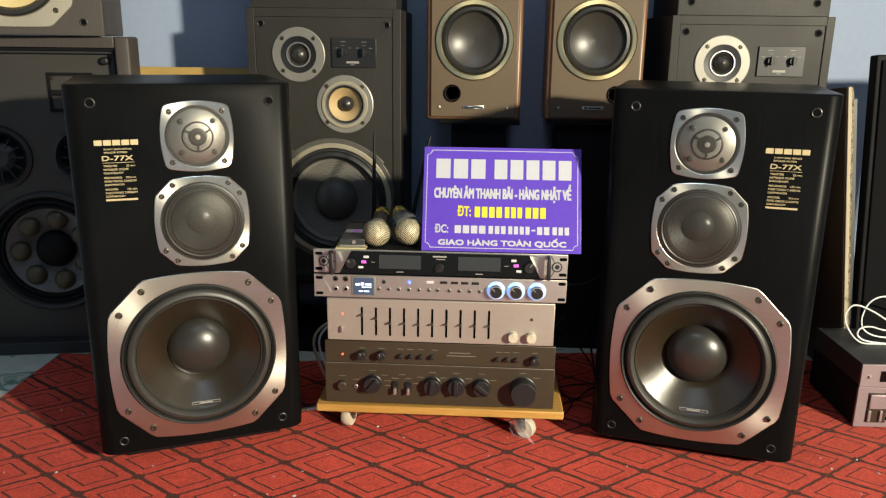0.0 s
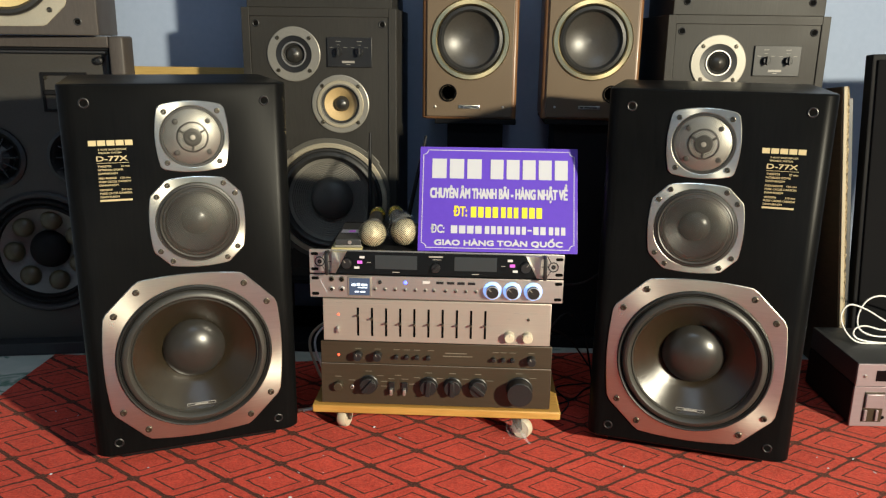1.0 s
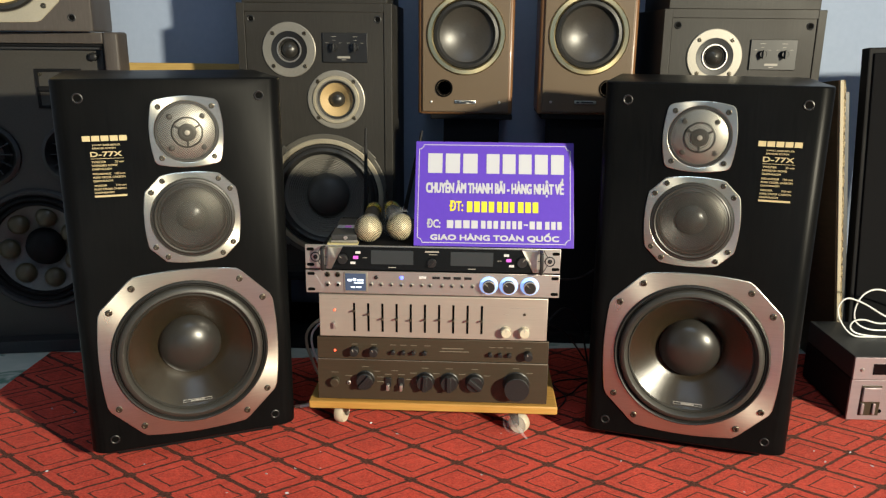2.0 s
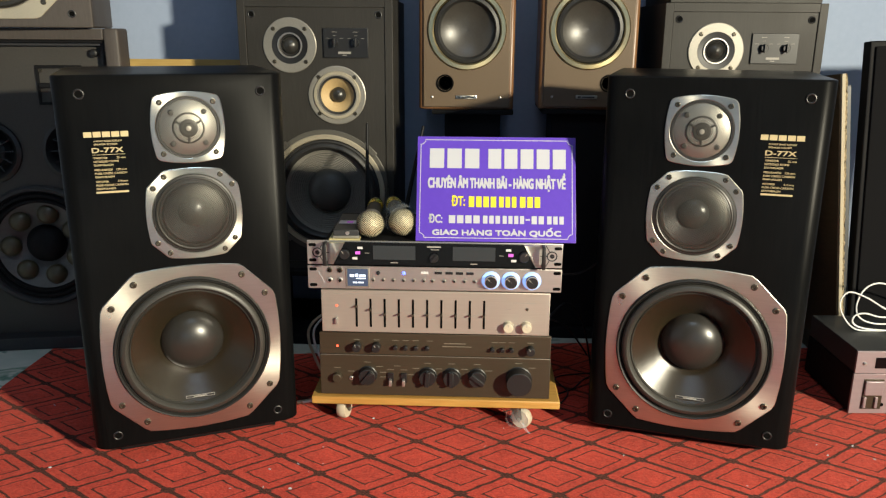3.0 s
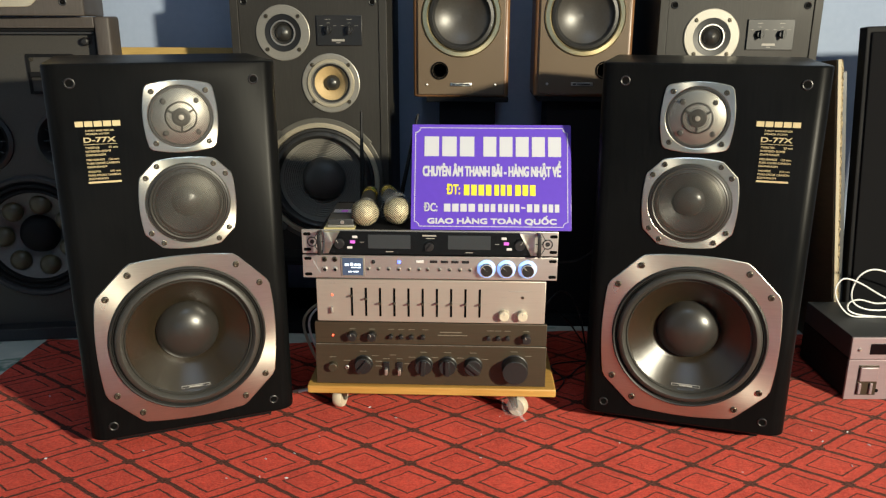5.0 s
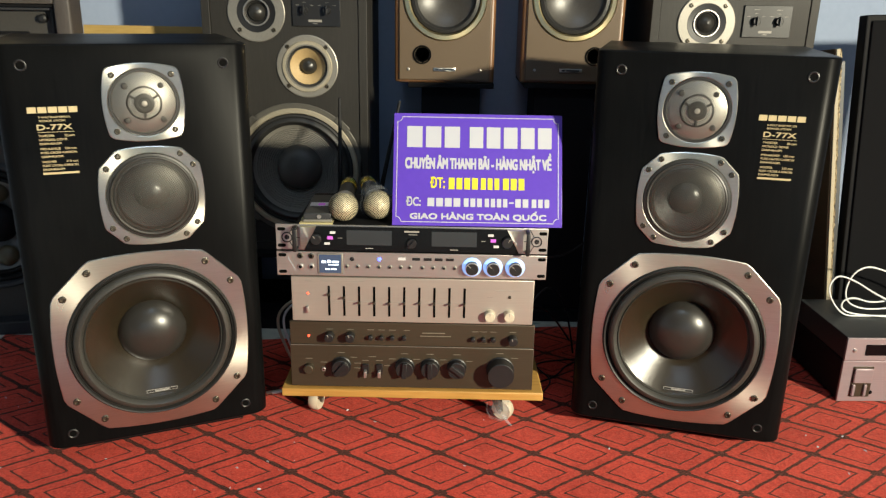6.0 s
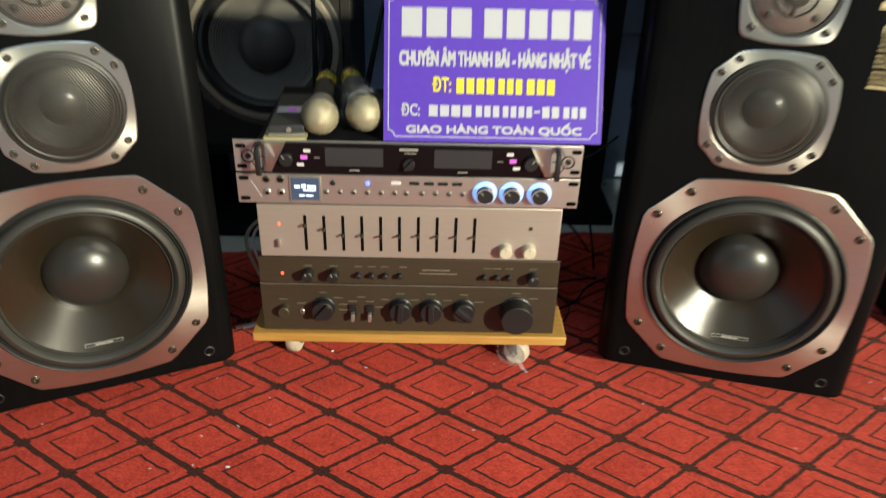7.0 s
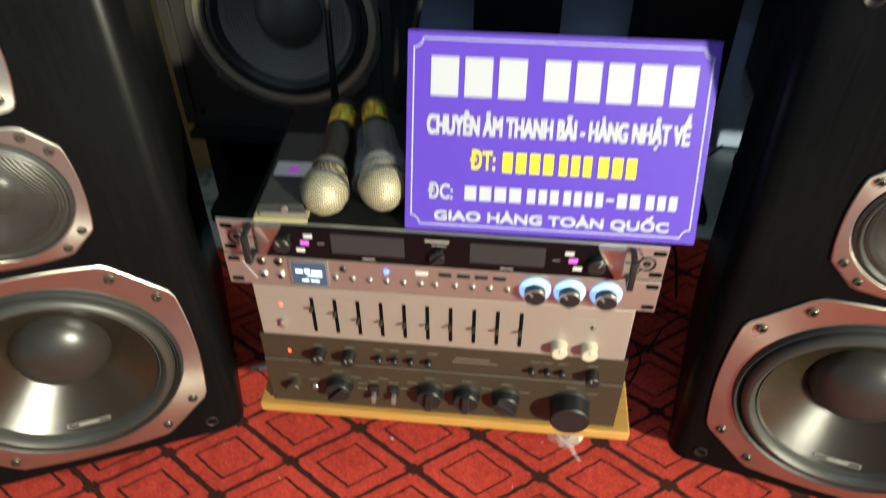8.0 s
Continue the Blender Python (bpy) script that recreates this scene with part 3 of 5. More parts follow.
def cut_round(ob, holes, depth):
    """Cut round openings for the drivers through the baffle."""
    bm = bmesh.new()
    for cx, cz, r in holes:
        lathe([(r, -0.05), (r, depth)], 48, cx, cz, bm, True, True)
    bmesh.ops.recalc_face_normals(bm, faces=bm.faces[:])
    me = bpy.data.meshes.new("cutter")
    bm.to_mesh(me)
    bm.free()
    cutter = bpy.data.objects.new("cutter", me)
    scene.collection.objects.link(cutter)
    bpy.context.view_layer.update()
    cutter.matrix_world = ob.matrix_world.copy()
    md = ob.modifiers.new("openings", "BOOLEAN")
    md.object, md.operation, md.solver = cutter, "DIFFERENCE", "EXACT"
    dg = bpy.context.evaluated_depsgraph_get()
    out = bpy.data.meshes.new_from_object(ob.evaluated_get(dg))
    ob.modifiers.clear()
    bpy.data.objects.remove(cutter)
    old = ob.data
    ob.data = out
    bpy.data.meshes.remove(old)
    return ob


def floor_speaker(m, side, label):
    """side: +1 drivers set towards +x and the print on -x, -1 mirrored."""
    sp = thing("floor_speaker", m, label, "speaker", "pair of black floor speakers")
    cab = part("cabinet", cabinet_shape(0.3735, 0.6745, 0.338, 0.026), BLACK_ASH, sp, "black wood-grain cabinet with rounded edges")
    part("plinth", box(-0.147, 0.147, 0.045, 0.300, PILE, 0.0004, 0.003), MATT_BLACK, sp, "set-back black plinth")
    off = 0.0205 * side
    cut_round(cab, [(0, 0.180, 0.134), (off, 0.4335, 0.068), (off, 0.5845, 0.050)], 0.09)
    driver_woofer(sp, 0, 0.180)
    driver_mid(sp, off, 0.4335)
    driver_tweeter(sp, off, 0.5845)
    for x in (-0.1455, 0.1455):
        for z in (0.0275, 0.644):
            put("grommet", GROMMET_MESH, sp, x, 0, z)
            put("socket", PIT_MESH, sp, x, -0.0002, z)
    # gold print: maker's mark as plain blocks, readable lines lettered
    x0 = -0.1455 if side > 0 else 0.0745
    mark = bmesh.new()
    for k in range(5):
        a = x0 + 0.0005 + k * 0.0142
        box(a, a + 0.0122, -0.0009, -0.0004, 0.5735, 0.5825, 0.0, mark)
    part("maker_mark", mark, GOLD_INK, sp, "gold maker's mark as five blocks", 0)
    xa = x0 + 0.0105
    lines = [("3-WAY BASS REFLEX", xa + 0.004, xa + 0.048, 0.5655, 0.5685), ("SPEAKER SYSTEM", xa + 0.004, xa + 0.040, 0.5600, 0.5630), ("D-77X", xa, xa + 0.049, 0.5475, 0.5560),
             ("TWEETER", xa + 0.001, xa + 0.023, 0.5370, 0.5405), ("25 mm", xa + 0.037, xa + 0.051, 0.5370, 0.5405), ("NITRIDED DOME", xa + 0.001, xa + 0.040, 0.5310, 0.5345), ("DIAPHRAGM", xa + 0.001, xa + 0.031, 0.5250, 0.5285),
             ("MID-RANGE", xa + 0.001, xa + 0.029, 0.5170, 0.5205), ("120 mm", xa + 0.035, xa + 0.051, 0.5170, 0.5205), ("PURE CROSS CARBON", xa + 0.001, xa + 0.051, 0.5110, 0.5145), ("DIAPHRAGM", xa + 0.001, xa + 0.031, 0.5050, 0.5085),
             ("WOOFER", xa + 0.001, xa + 0.021, 0.4970, 0.5005), ("310 mm", xa + 0.035, xa + 0.051, 0.4970, 0.5005), ("PURE CROSS CARBON", xa + 0.001, xa + 0.051, 0.4910, 0.4945), ("DIAPHRAGM", xa + 0.001, xa + 0.031, 0.4850, 0.4885)]
    for text, a, b, c, e in lines:
        part("print", lettering(text, a, b, c, e, bold=0.05), GOLD_INK, sp, smooth=0)
    prints("print", sp, GOLD_INK, [(xa, xa + 0.051, 0.5440, 0.5446)])
    prints("print", sp, GOLD_INK, [(xa, xa + 0.051, 0.4790, 0.4822)])
    return sp


floor_speaker(pose(-0.4393, 1.4080, 0.0, 0, 0, 23.7), 1, "black three-way floor speaker with metal driver plates, on carpet")
floor_speaker(pose(0.4828, 1.4483, 0.0, 0, 0, -14.6), -1, "black three-way floor speaker with print beside the midrange, on carpet")


# ---- equipment stack on its trolley ----
def trolley():
    t = thing("trolley", pose(0, 1.489, PILE), "varnished pine board trolley on four small casters", "trolley")
    part("board", box(-0.243, 0.249, 0, 0.36, 0.0585, 0.0750, 0.0025), PINE, t, "varnished pine board")
    for x, y, turn in ((-0.192, 0.048, 74), (0.167, 0.042, -28), (-0.19, 0.30, 70), (0.17, 0.30, 10)):
        c = part("caster", box(-0.021, 0.021, -0.016, 0.016, 0.0560, 0.0580, 0.0005), SCREW, t, "cream nylon caster")
        c.matrix_local = pose(x, y, 0, 0, 0, turn)
        wheel = lathe([(0.004, -0.009), (0.008, -0.010), (0.012, -0.0085), (0.0185, -0.0095), (0.0205, -0.006), (0.0210, 0.0), (0.0205, 0.006), (0.0185, 0.0095), (0.012, 0.0085), (0.008, 0.010), (0.004, 0.009)], 32, 0, 0, None, True, True)
        part("wheel", shifted(wheel, 0.012, 0, 0.0212), CREAM_PLASTIC, c)
        fork = bmesh.new()
        for s in (-1, 1):
            loft([[(px, s * 0.0125 + k, pz) for px, pz in ((-0.014, 0.0545), (0.013, 0.0545), (0.018, 0.024), (0.012, 0.015), (0.006, 0.020))] for k in (-0.0008, 0.0008)], fork, True, True)
        box(-0.014, 0.013, -0.0133, 0.0133, 0.0530, 0.0552, 0.0004, fork)
        part("fork", fork, SCREW, c)
        part("axle", shifted(lathe([(0.0038, -0.0155), (0.0038, 0.0155)], 10, 0, 0, None, True, True), 0.012, 0, 0.0212), STEEL_RING, c)
    # torn clear film round one caster, a loose flap of it on the floor
    film = bmesh.new()
    bmesh.ops.create_icosphere(film, subdivisions=3, radius=0.025)
    for v in film.verts:
        v.co += v.normal * 0.005 * noise.noise(v.co * 80)
        v.co.z = max(v.co.z, -0.0205)
    part("film", shifted(film, 0.171, 0.036, 0.0215), CLEAR_FILM, t, "crumpled clear film on a caster")
    flap = bmesh.new()
    loft([[(0.176 + 0.004 * k + sx * 0.004 * (1 - 0.12 * k), 0.014 - 0.004 * k, 0.020 - 0.0042 * k + 0.002 * math.sin(2.1 * k) + th) for sx, th in ((-1, 0), (1, 0.001), (1, 0.0014), (-1, 0.0004))] for k in range(5)], flap, True, True)
    part("film", flap, CLEAR_FILM, t, "torn flap of clear film")
    return t


trolley()


def knob(r, depth, skirt=0.0, n=28, y=0.0):
    prof = []
    if skirt:
        prof += [(skirt, y), (skirt, y - 0.002), (r + 0.0005, y - 0.003)]
    prof += [(r, y), (r, y - depth + 0.0012), (r - 0.0012, y - depth), (0, y - depth)]
    return lathe(prof, n)


def control(owner, name, x, z, r, depth, material, skirt=0.0, pointer=None, turn=0.0, label=""):
    k = part(name, knob(r, depth, skirt), material, owner, label)
    k.matrix_local = pose(x, 0, z, 0, turn, 0)
    if pointer:
        part("pointer", box(-0.0006, 0.0006, -depth - 0.0004, -depth, r * 0.3, r * 0.92), pointer, k, smooth=0)
    return k


def amplifier():
    a = thing("amplifier", pose(0, 1.495, 0.047), "dark bronze integrated amplifier with black knobs, on the trolley", "amplifier")
    part("case", box(-0.214, 0.216, 0.006, 0.33, 0.006, 0.130, 0.002), STEEL_BODY, a)
    part("front_panel", box(-0.2245, 0.2275, 0.0, 0.008, 0.003, 0.0875, 0.0012), BROWN_PANEL, a)
    part("front_panel", box(-0.2240, 0.2270, 0.0015, 0.008, 0.0885, 0.134, 0.0012), BROWN_PANEL, a)
    part("seam", bars([(-0.2235, 0.2265, 0.0868, 0.0880)], 0.0012, 0.0008), STEEL_RING, a, smooth=0)
    for x in (-0.17, 0.17):
        for y in (0.03, 0.29):
            put("foot", FOOT_MESH, a, x, y, 0.0)
    for x, z, r in ((-0.150, 0.108, 0.0085), (-0.112, 0.108, 0.0085), (0.187, 0.107, 0.0085)):
        control(a, "knob", x, z, r, 0.016, BLACK_PLASTIC, pointer=FAINT_INK, turn=-20)
    for x in (-0.075, -0.055, -0.035, -0.013, 0.114, 0.133, 0.151):
        control(a, "button", x, 0.106, 0.0042, 0.008, BLACK_PLASTIC)
    control(a, "knob", -0.190, 0.042, 0.009, 0.012, BROWN_PANEL)
    control(a, "jack", -0.163, 0.039, 0.0042, 0.003, SILVER)
    control(a, "socket", -0.163, 0.039, 0.0025, 0.0034, VOID)
    for x, turn in ((-0.130, 40), (-0.012, 5), (0.035, 0), (0.085, 130)):
        k = control(a, "knob", x, 0.047, 0.0165, 0.016, BLACK_PLASTIC, skirt=0.0185, turn=turn)
        part("grip", box(-0.0045, 0.0045, -0.021, -0.015, -0.016, 0.016, 0.0015), BLACK_PLASTIC, k)
    for x in (-0.085, -0.059):
        part("lever", shifted(box(-0.0028, 0.0028, -0.013, 0, -0.009, 0.004, 0.0012), x, 0, 0.037), SILVER, a, "short chromed lever")
        part("lever_base", shifted(box(-0.006, 0.006, -0.004, 0, -0.010, 0.010, 0.001), x, 0, 0.042), BLACK_PLASTIC, a)
    control(a, "volume_knob", 0.166, 0.044, 0.0245, 0.028, BLACK_PLASTIC, skirt=0.0265, label="large black volume knob")
    put("indicator", LED_MESH, a, -0.189, 0.0010, 0.106)
    r = [(0.02, 0.062, 0.1145, 0.1163), (0.016, 0.073, 0.1085, 0.1100)]
    for x in (-0.150, -0.112, -0.075, -0.055, -0.035, -0.008, 0.118, 0.133, 0.151, 0.187):
        r.append((x - 0.006, x + 0.006, 0.1195, 0.1206))
    prints("print", a, AMP_INK, r, 0.0011)
    r = []
    for x, z in ((-0.190, 0.060), (-0.163, 0.053), (-0.130, 0.073), (-0.085, 0.058), (-0.059, 0.058), (-0.072, 0.066), (-0.012, 0.073), (0.035, 0.073), (0.085, 0.073), (0.165, 0.077), (-0.107, 0.064), (-0.1, 0.052), (-0.1, 0.042), (-0.035, 0.062), (0.010, 0.062), (0.060, 0.062), (0.108, 0.060), (-0.044, 0.048), (0.192, 0.068)):
        r.append((x - 0.0065, x + 0.0065, z, z + 0.0011))
    prints("print", a, AMP_INK, r, -0.0004)
    return a


FOOT_MESH = mesh_of("foot", box(-0.014, 0.014, -0.014, 0.014, 0.0, 0.0065, 0.001), RUBBER)
LED_MESH = mesh_of("indicator", lathe([(0.0022, 0.0), (0.0020, -0.0012), (0, -0.0016)], 12), LIT_RED)
amplifier()


def equaliser():
    e = thing("graphic_equaliser", pose(0, 1.495, 0.182), "champagne ten-slider graphic equaliser between two amplifiers", "equaliser")
    part("case", box(-0.208, 0.212, 0.006, 0.26, 0.001, 0.083, 0.002), STEEL_BODY, e)
    fp = part("front_panel", box(-0.2175, 0.2215, 0.0, 0.008, 0.001, 0.087, 0.0015), CHAMP_PANEL, e)
    xs = [-0.1495 + 0.02728 * k for k in range(10)]
    for i, x in enumerate(xs):
        part("slot", box(x - 0.0021, x + 0.0021, -0.0008, 0.0002, 0.0125, 0.0700, 0.0004), VOID, e)
        zs = (0.055, 0.049, 0.040, 0.040, 0.039, 0.040, 0.041, 0.040, 0.040, 0.040)[i]
        part("slider", box(x - 0.0026, x + 0.0012, -0.009, -0.0006, zs - 0.0016, zs + 0.0016, 0.0004), BROWN_PANEL, e)
    for x in (0.1425, 0.1775):
        k = control(e, "knob", x, 0.0195, 0.0095, 0.014, CREAM_PLASTIC, skirt=0.0105, pointer=FAINT_INK)
        tagged(k, "pale cream push knob")
    part("switch", box(-0.1905, -0.1865, -0.007, 0, 0.0185, 0.031, 0.0008), SILVER, e)
    put("indicator", LED_MESH, e, -0.1875, 0.0, 0.0550)
    control(e, "button", 0.178, 0.0545, 0.0028, 0.0025, SCREW)
    prints("print", e, FAINT_INK, [(-0.165, -0.085, 0.0792, 0.0799), (-0.192, -0.18, 0.0785, 0.0795), (0.15, 0.195, 0.0665, 0.0672), (0.137, 0.147, 0.0535, 0.0541), (-0.155, 0.11, 0.0402, 0.0405)], -0.0001, 0.0003)
    return e


equaliser()


def rack_panel(x_half, z0, z1, y0=0.0, t=0.003):
    """Nineteen-inch front plate, uncut; ear_slots lays four black slot shapes on its ears."""
    return box(-x_half, x_half, y0, y0 + t, z0, z1, 0.0006)


def ear_slots(owner, z0, z1):
    turns = [2 * math.pi * k / 16 for k in range(16)]
    rings = [[(math.copysign(0.004, math.cos(a)) + 0.0031 * math.cos(a), y, 0.0031 * math.sin(a)) for a in turns] for y in (-0.0006, 0.0005)]
    me = mesh_of("rack_slot", loft(rings, None, True, False), VOID)
    for x in (-0.230, 0.2315):
        for z in (z0, z1):
            put("rack_slot", me, owner, x, 0, z)


def mixer():
    k = thing("karaoke_mixer", pose(0, 1.492, 0.271), "silver rack mixer with a lit screen and three glowing knobs", "mixer")
    part("case", box(-0.215, 0.215, 0.003, 0.24, 0.0, 0.043, 0.001), STEEL_BODY, k)
    part("front_panel", rack_panel(0.2405, 0.0015, 0.0465), SILVER, k)
    ear_slots(k, 0.0085, 0.0395)
    part("screen_bezel", box(-0.1675, -0.1225, -0.0022, 0.0003, 0.0055, 0.0445, 0.001), STEEL_RING, k)
    part("screen", box(-0.1645, -0.1255, -0.0028, -0.0021, 0.0080, 0.0420, 0.0002), LIT_BACK, k, "lit blue-grey screen with white writing")
    prints("screen_writing", k, LIT_SCREEN, [(-0.160, -0.152, 0.0265, 0.0310), (-0.150, -0.144, 0.0270, 0.0325), (-0.142, -0.130, 0.0270, 0.0310), (-0.148, -0.130, 0.0225, 0.0245), (-0.154, -0.146, 0.0140, 0.0165), (-0.144, -0.134, 0.0140, 0.0165)], -0.0029, 0.0003)
    for x in (-0.1985, -0.1790):
        for z in (0.0185, 0.0385):
            j = control(k, "jack", x, z, 0.0052, 0.003, SCREW if z > 0.03 else SILVER)
            part("socket", lathe([(0.0030, -0.0034), (0, -0.0034)], 14), VOID, j)
    for i in range(11):
        x = -0.1155 + i * 0.01925
        if i == 6:
            x -= 0.003
        b = control(k, "button", x, 0.0205, 0.0034, 0.0028, STEEL_RING)
        part("cap", lathe([(0.0020, -0.0036), (0.0017, -0.004), (0, -0.004)], 12), BLACK_PLASTIC, b)
    control(k, "button", -0.106, 0.0345, 0.0038, 0.003, BLACK_PLASTIC)
    for i, x in enumerate((-0.018, 0.008, 0.0285, 0.048, 0.068)):
        part("usb_socket" if i == 0 else "button", box(x - 0.007, x + 0.007, -0.0012, 0.0004, 0.0335, 0.0385, 0.0004), BUTTON_WHITE if i == 0 else BLACK_PLASTIC, k)
    part("indicator", lathe([(0.0034, -0.0002), (0.0026, -0.002), (0, -0.0026)], 14), LIT_BLUE, k).location = (-0.0575, 0, 0.0345)
    for x in (0.1075, 0.1450, 0.1845):
        d = control(k, "knob", x, 0.0235, 0.0115, 0.014, BLACK_PLASTIC, pointer=FAINT_INK, turn=-45, label="dark knob inside a glowing ring")
        part("glow_ring", lathe([(0.0176, -0.0004), (0.0172, -0.0020), (0.0150, -0.0028), (0.0118, -0.0040)], 40), LIT_RING, d, "glowing blue-white ring")
        part("rim", lathe([(0.0121, -0.013), (0.0119, -0.0148), (0.0108, -0.0149)], 30), SILVER, d)
    prints("print", k, FAINT_INK, [(x - 0.004, x + 0.004, 0.0405, 0.0411) for x in (0.008, 0.0285, 0.048, 0.068, 0.107, 0.145, 0.184)], -0.0001, 0.0003)
    gl = part("groove", bars([(-0.2115, -0.2105, -0.014, 0.014)], -0.0001, 0.0003), WHITE_INK, k, smooth=0)
    gl.matrix_local = pose(-0.214, 0, 0.0235, 0, 0, 0) @ pose(0, 0, 0, 0, -28, 0) @ pose(0.211, 0, 0)
    return k


mixer()


def receiver():
    r = thing("wireless_receiver", pose(0, 1.492, 0.320), "black and silver wireless microphone receiver with rack ears", "receiver")
    part("case", box(-0.208, 0.210, 0.004, 0.235, 0.0, 0.0465, 0.0012), MATT_BLACK, r)
    part("front_panel", rack_panel(0.2400, 0.0005, 0.0475), SILVER, r)
    ear_slots(r, 0.0085, 0.0385)
    # sloping silver cheeks and the black window between them
    for s in (-1, 1):
        bm = bmesh.new()
        xa, xb, xt = 0.196 * s, 0.190 * s, 0.168 * s
        loft([[(xa, -0.0002, 0.002), (xa, -0.0002, 0.0455), (xt, -0.0002, 0.0455), (xb, -0.0002, 0.002)],
              [(xa, -0.006, 0.003), (xa, -0.006, 0.0445), (xt, -0.006, 0.0445), (xb, -0.006, 0.003)]], bm, False, True)
        part("cheek", bm, CHAMPAGNE, r, "sloping silver cheek", 20)
    bm = loft([[(-0.1895, -0.0001, 0.002), (0.1895, -0.0001, 0.002), (0.1675, -0.0001, 0.0455), (-0.1675, -0.0001, 0.0455)],
               [(-0.1895, -0.0045, 0.002), (0.1895, -0.0045, 0.002), (0.1675, -0.0045, 0.0455), (-0.1675, -0.0045, 0.0455)]], None, False, True)
    part("window", bm, GLASS_BLACK, r, "glossy black window", 20)
    for a, b in ((-0.1145, -0.0350), (0.0350, 0.1145)):
        part("display", box(a, b, -0.0050, -0.0044, 0.0130, 0.0400, 0.0001), LCD_GREY, r, "unlit grey display")
        prints("print", r, FAINT_INK, [((a + b) / 2 - 0.007, (a + b) / 2 + 0.007, 0.0062, 0.0078)], -0.0045, 0.0003)
    prints("print", r, FAINT_INK, [(-0.013, 0.013, 0.0375, 0.0405), (-0.006, 0.010, 0.0330, 0.0342), (-0.130, -0.122, 0.0245, 0.0255), (0.122, 0.130, 0.0235, 0.0245)], -0.0045, 0.0003)
    for s in (-1, 1):
        part("button", box(s * 0.139 - 0.0048, s * 0.139 + 0.0048, -0.0062, -0.0044, 0.0330, 0.0375, 0.0004), BUTTON_WHITE, r)
        part("button", box(s * 0.1435 - 0.0048, s * 0.1435 + 0.0048, -0.0062, -0.0044, 0.0225, 0.0285, 0.0004), MAGENTA, r)
        part("button", box(s * 0.149 - 0.0048, s * 0.149 + 0.0048, -0.0062, -0.0044, 0.0125, 0.0170, 0.0004), BUTTON_WHITE, r)
        kn = control(r, "knob", s * 0.168, 0.023, 0.0095, 0.008, BLACK_PLASTIC, pointer=FAINT_INK, turn=35 * s)
        kn.location.y = -0.0045
        # handle
        hb = box(s * 0.2035 - 0.0035, s * 0.2035 + 0.0035, -0.024, -0.017, 0.004, 0.044, 0.0015)
        for z in (0.005, 0.043):
            box(s * 0.2035 - 0.003, s * 0.2035 + 0.003, -0.019, 0.0, z - 0.003, z + 0.003, 0.001, hb)
        part("handle", hb, BLACK_PLASTIC, r, "black rack handle")
        em = part("emblem", lathe([(0.0098, -0.0004), (0.0096, -0.0014), (0.0080, -0.0014), (0.0078, -0.0004)], 28), BLACK_PLASTIC, r)
        em.location = (s * 0.2205, 0, 0.0235)
        part("blot", lathe([(0.0045, -0.0004), (0.0042, -0.0008), (0, -0.0008)], 9), DARK_CABLE, em)
        for ang in (90 + 90 * s, 60 if s < 0 else 120, -60 if s < 0 else -120):
            ln = part("line", bars([(0.0098, 0.0225 if ang in (0, 180) else 0.0245, -0.0007, 0.0007)], -0.0001, 0.0003), BLACK_PLASTIC, em, smooth=0)
            ln.matrix_local = pose(0, 0, 0, 0, -ang, 0)
    kn = control(r, "knob", 0.0, 0.018, 0.0085, 0.006, BLACK_PLASTIC)
    kn.location.y = -0.0045
    part("grip", box(-0.002, 0.002, -0.009, -0.005, -0.009, 0.009, 0.0006), BLACK_PLASTIC, kn).rotation_euler = (0, radians(40), 0)
    # two aerials on the back
    for x, tilt in ((-0.157, 1), (-0.078, 12)):
        an = part("aerial", loft([circle(0.0055, 0, 12), circle(0.0055, 0.02, 12), circle(0.0045, 0.05, 12), circle(0.0035, 0.15, 12), circle(0.0028, 0.205, 12), circle(0.001, 0.2065, 12)], None, True, True), BLACK_PLASTIC, r, "black whip aerial")
        an.matrix_local = pose(x, 0.232, 0.035, 0, tilt, 0) @ pose(0, 0, 0, 90, 0, 0)
    return r


receiver()


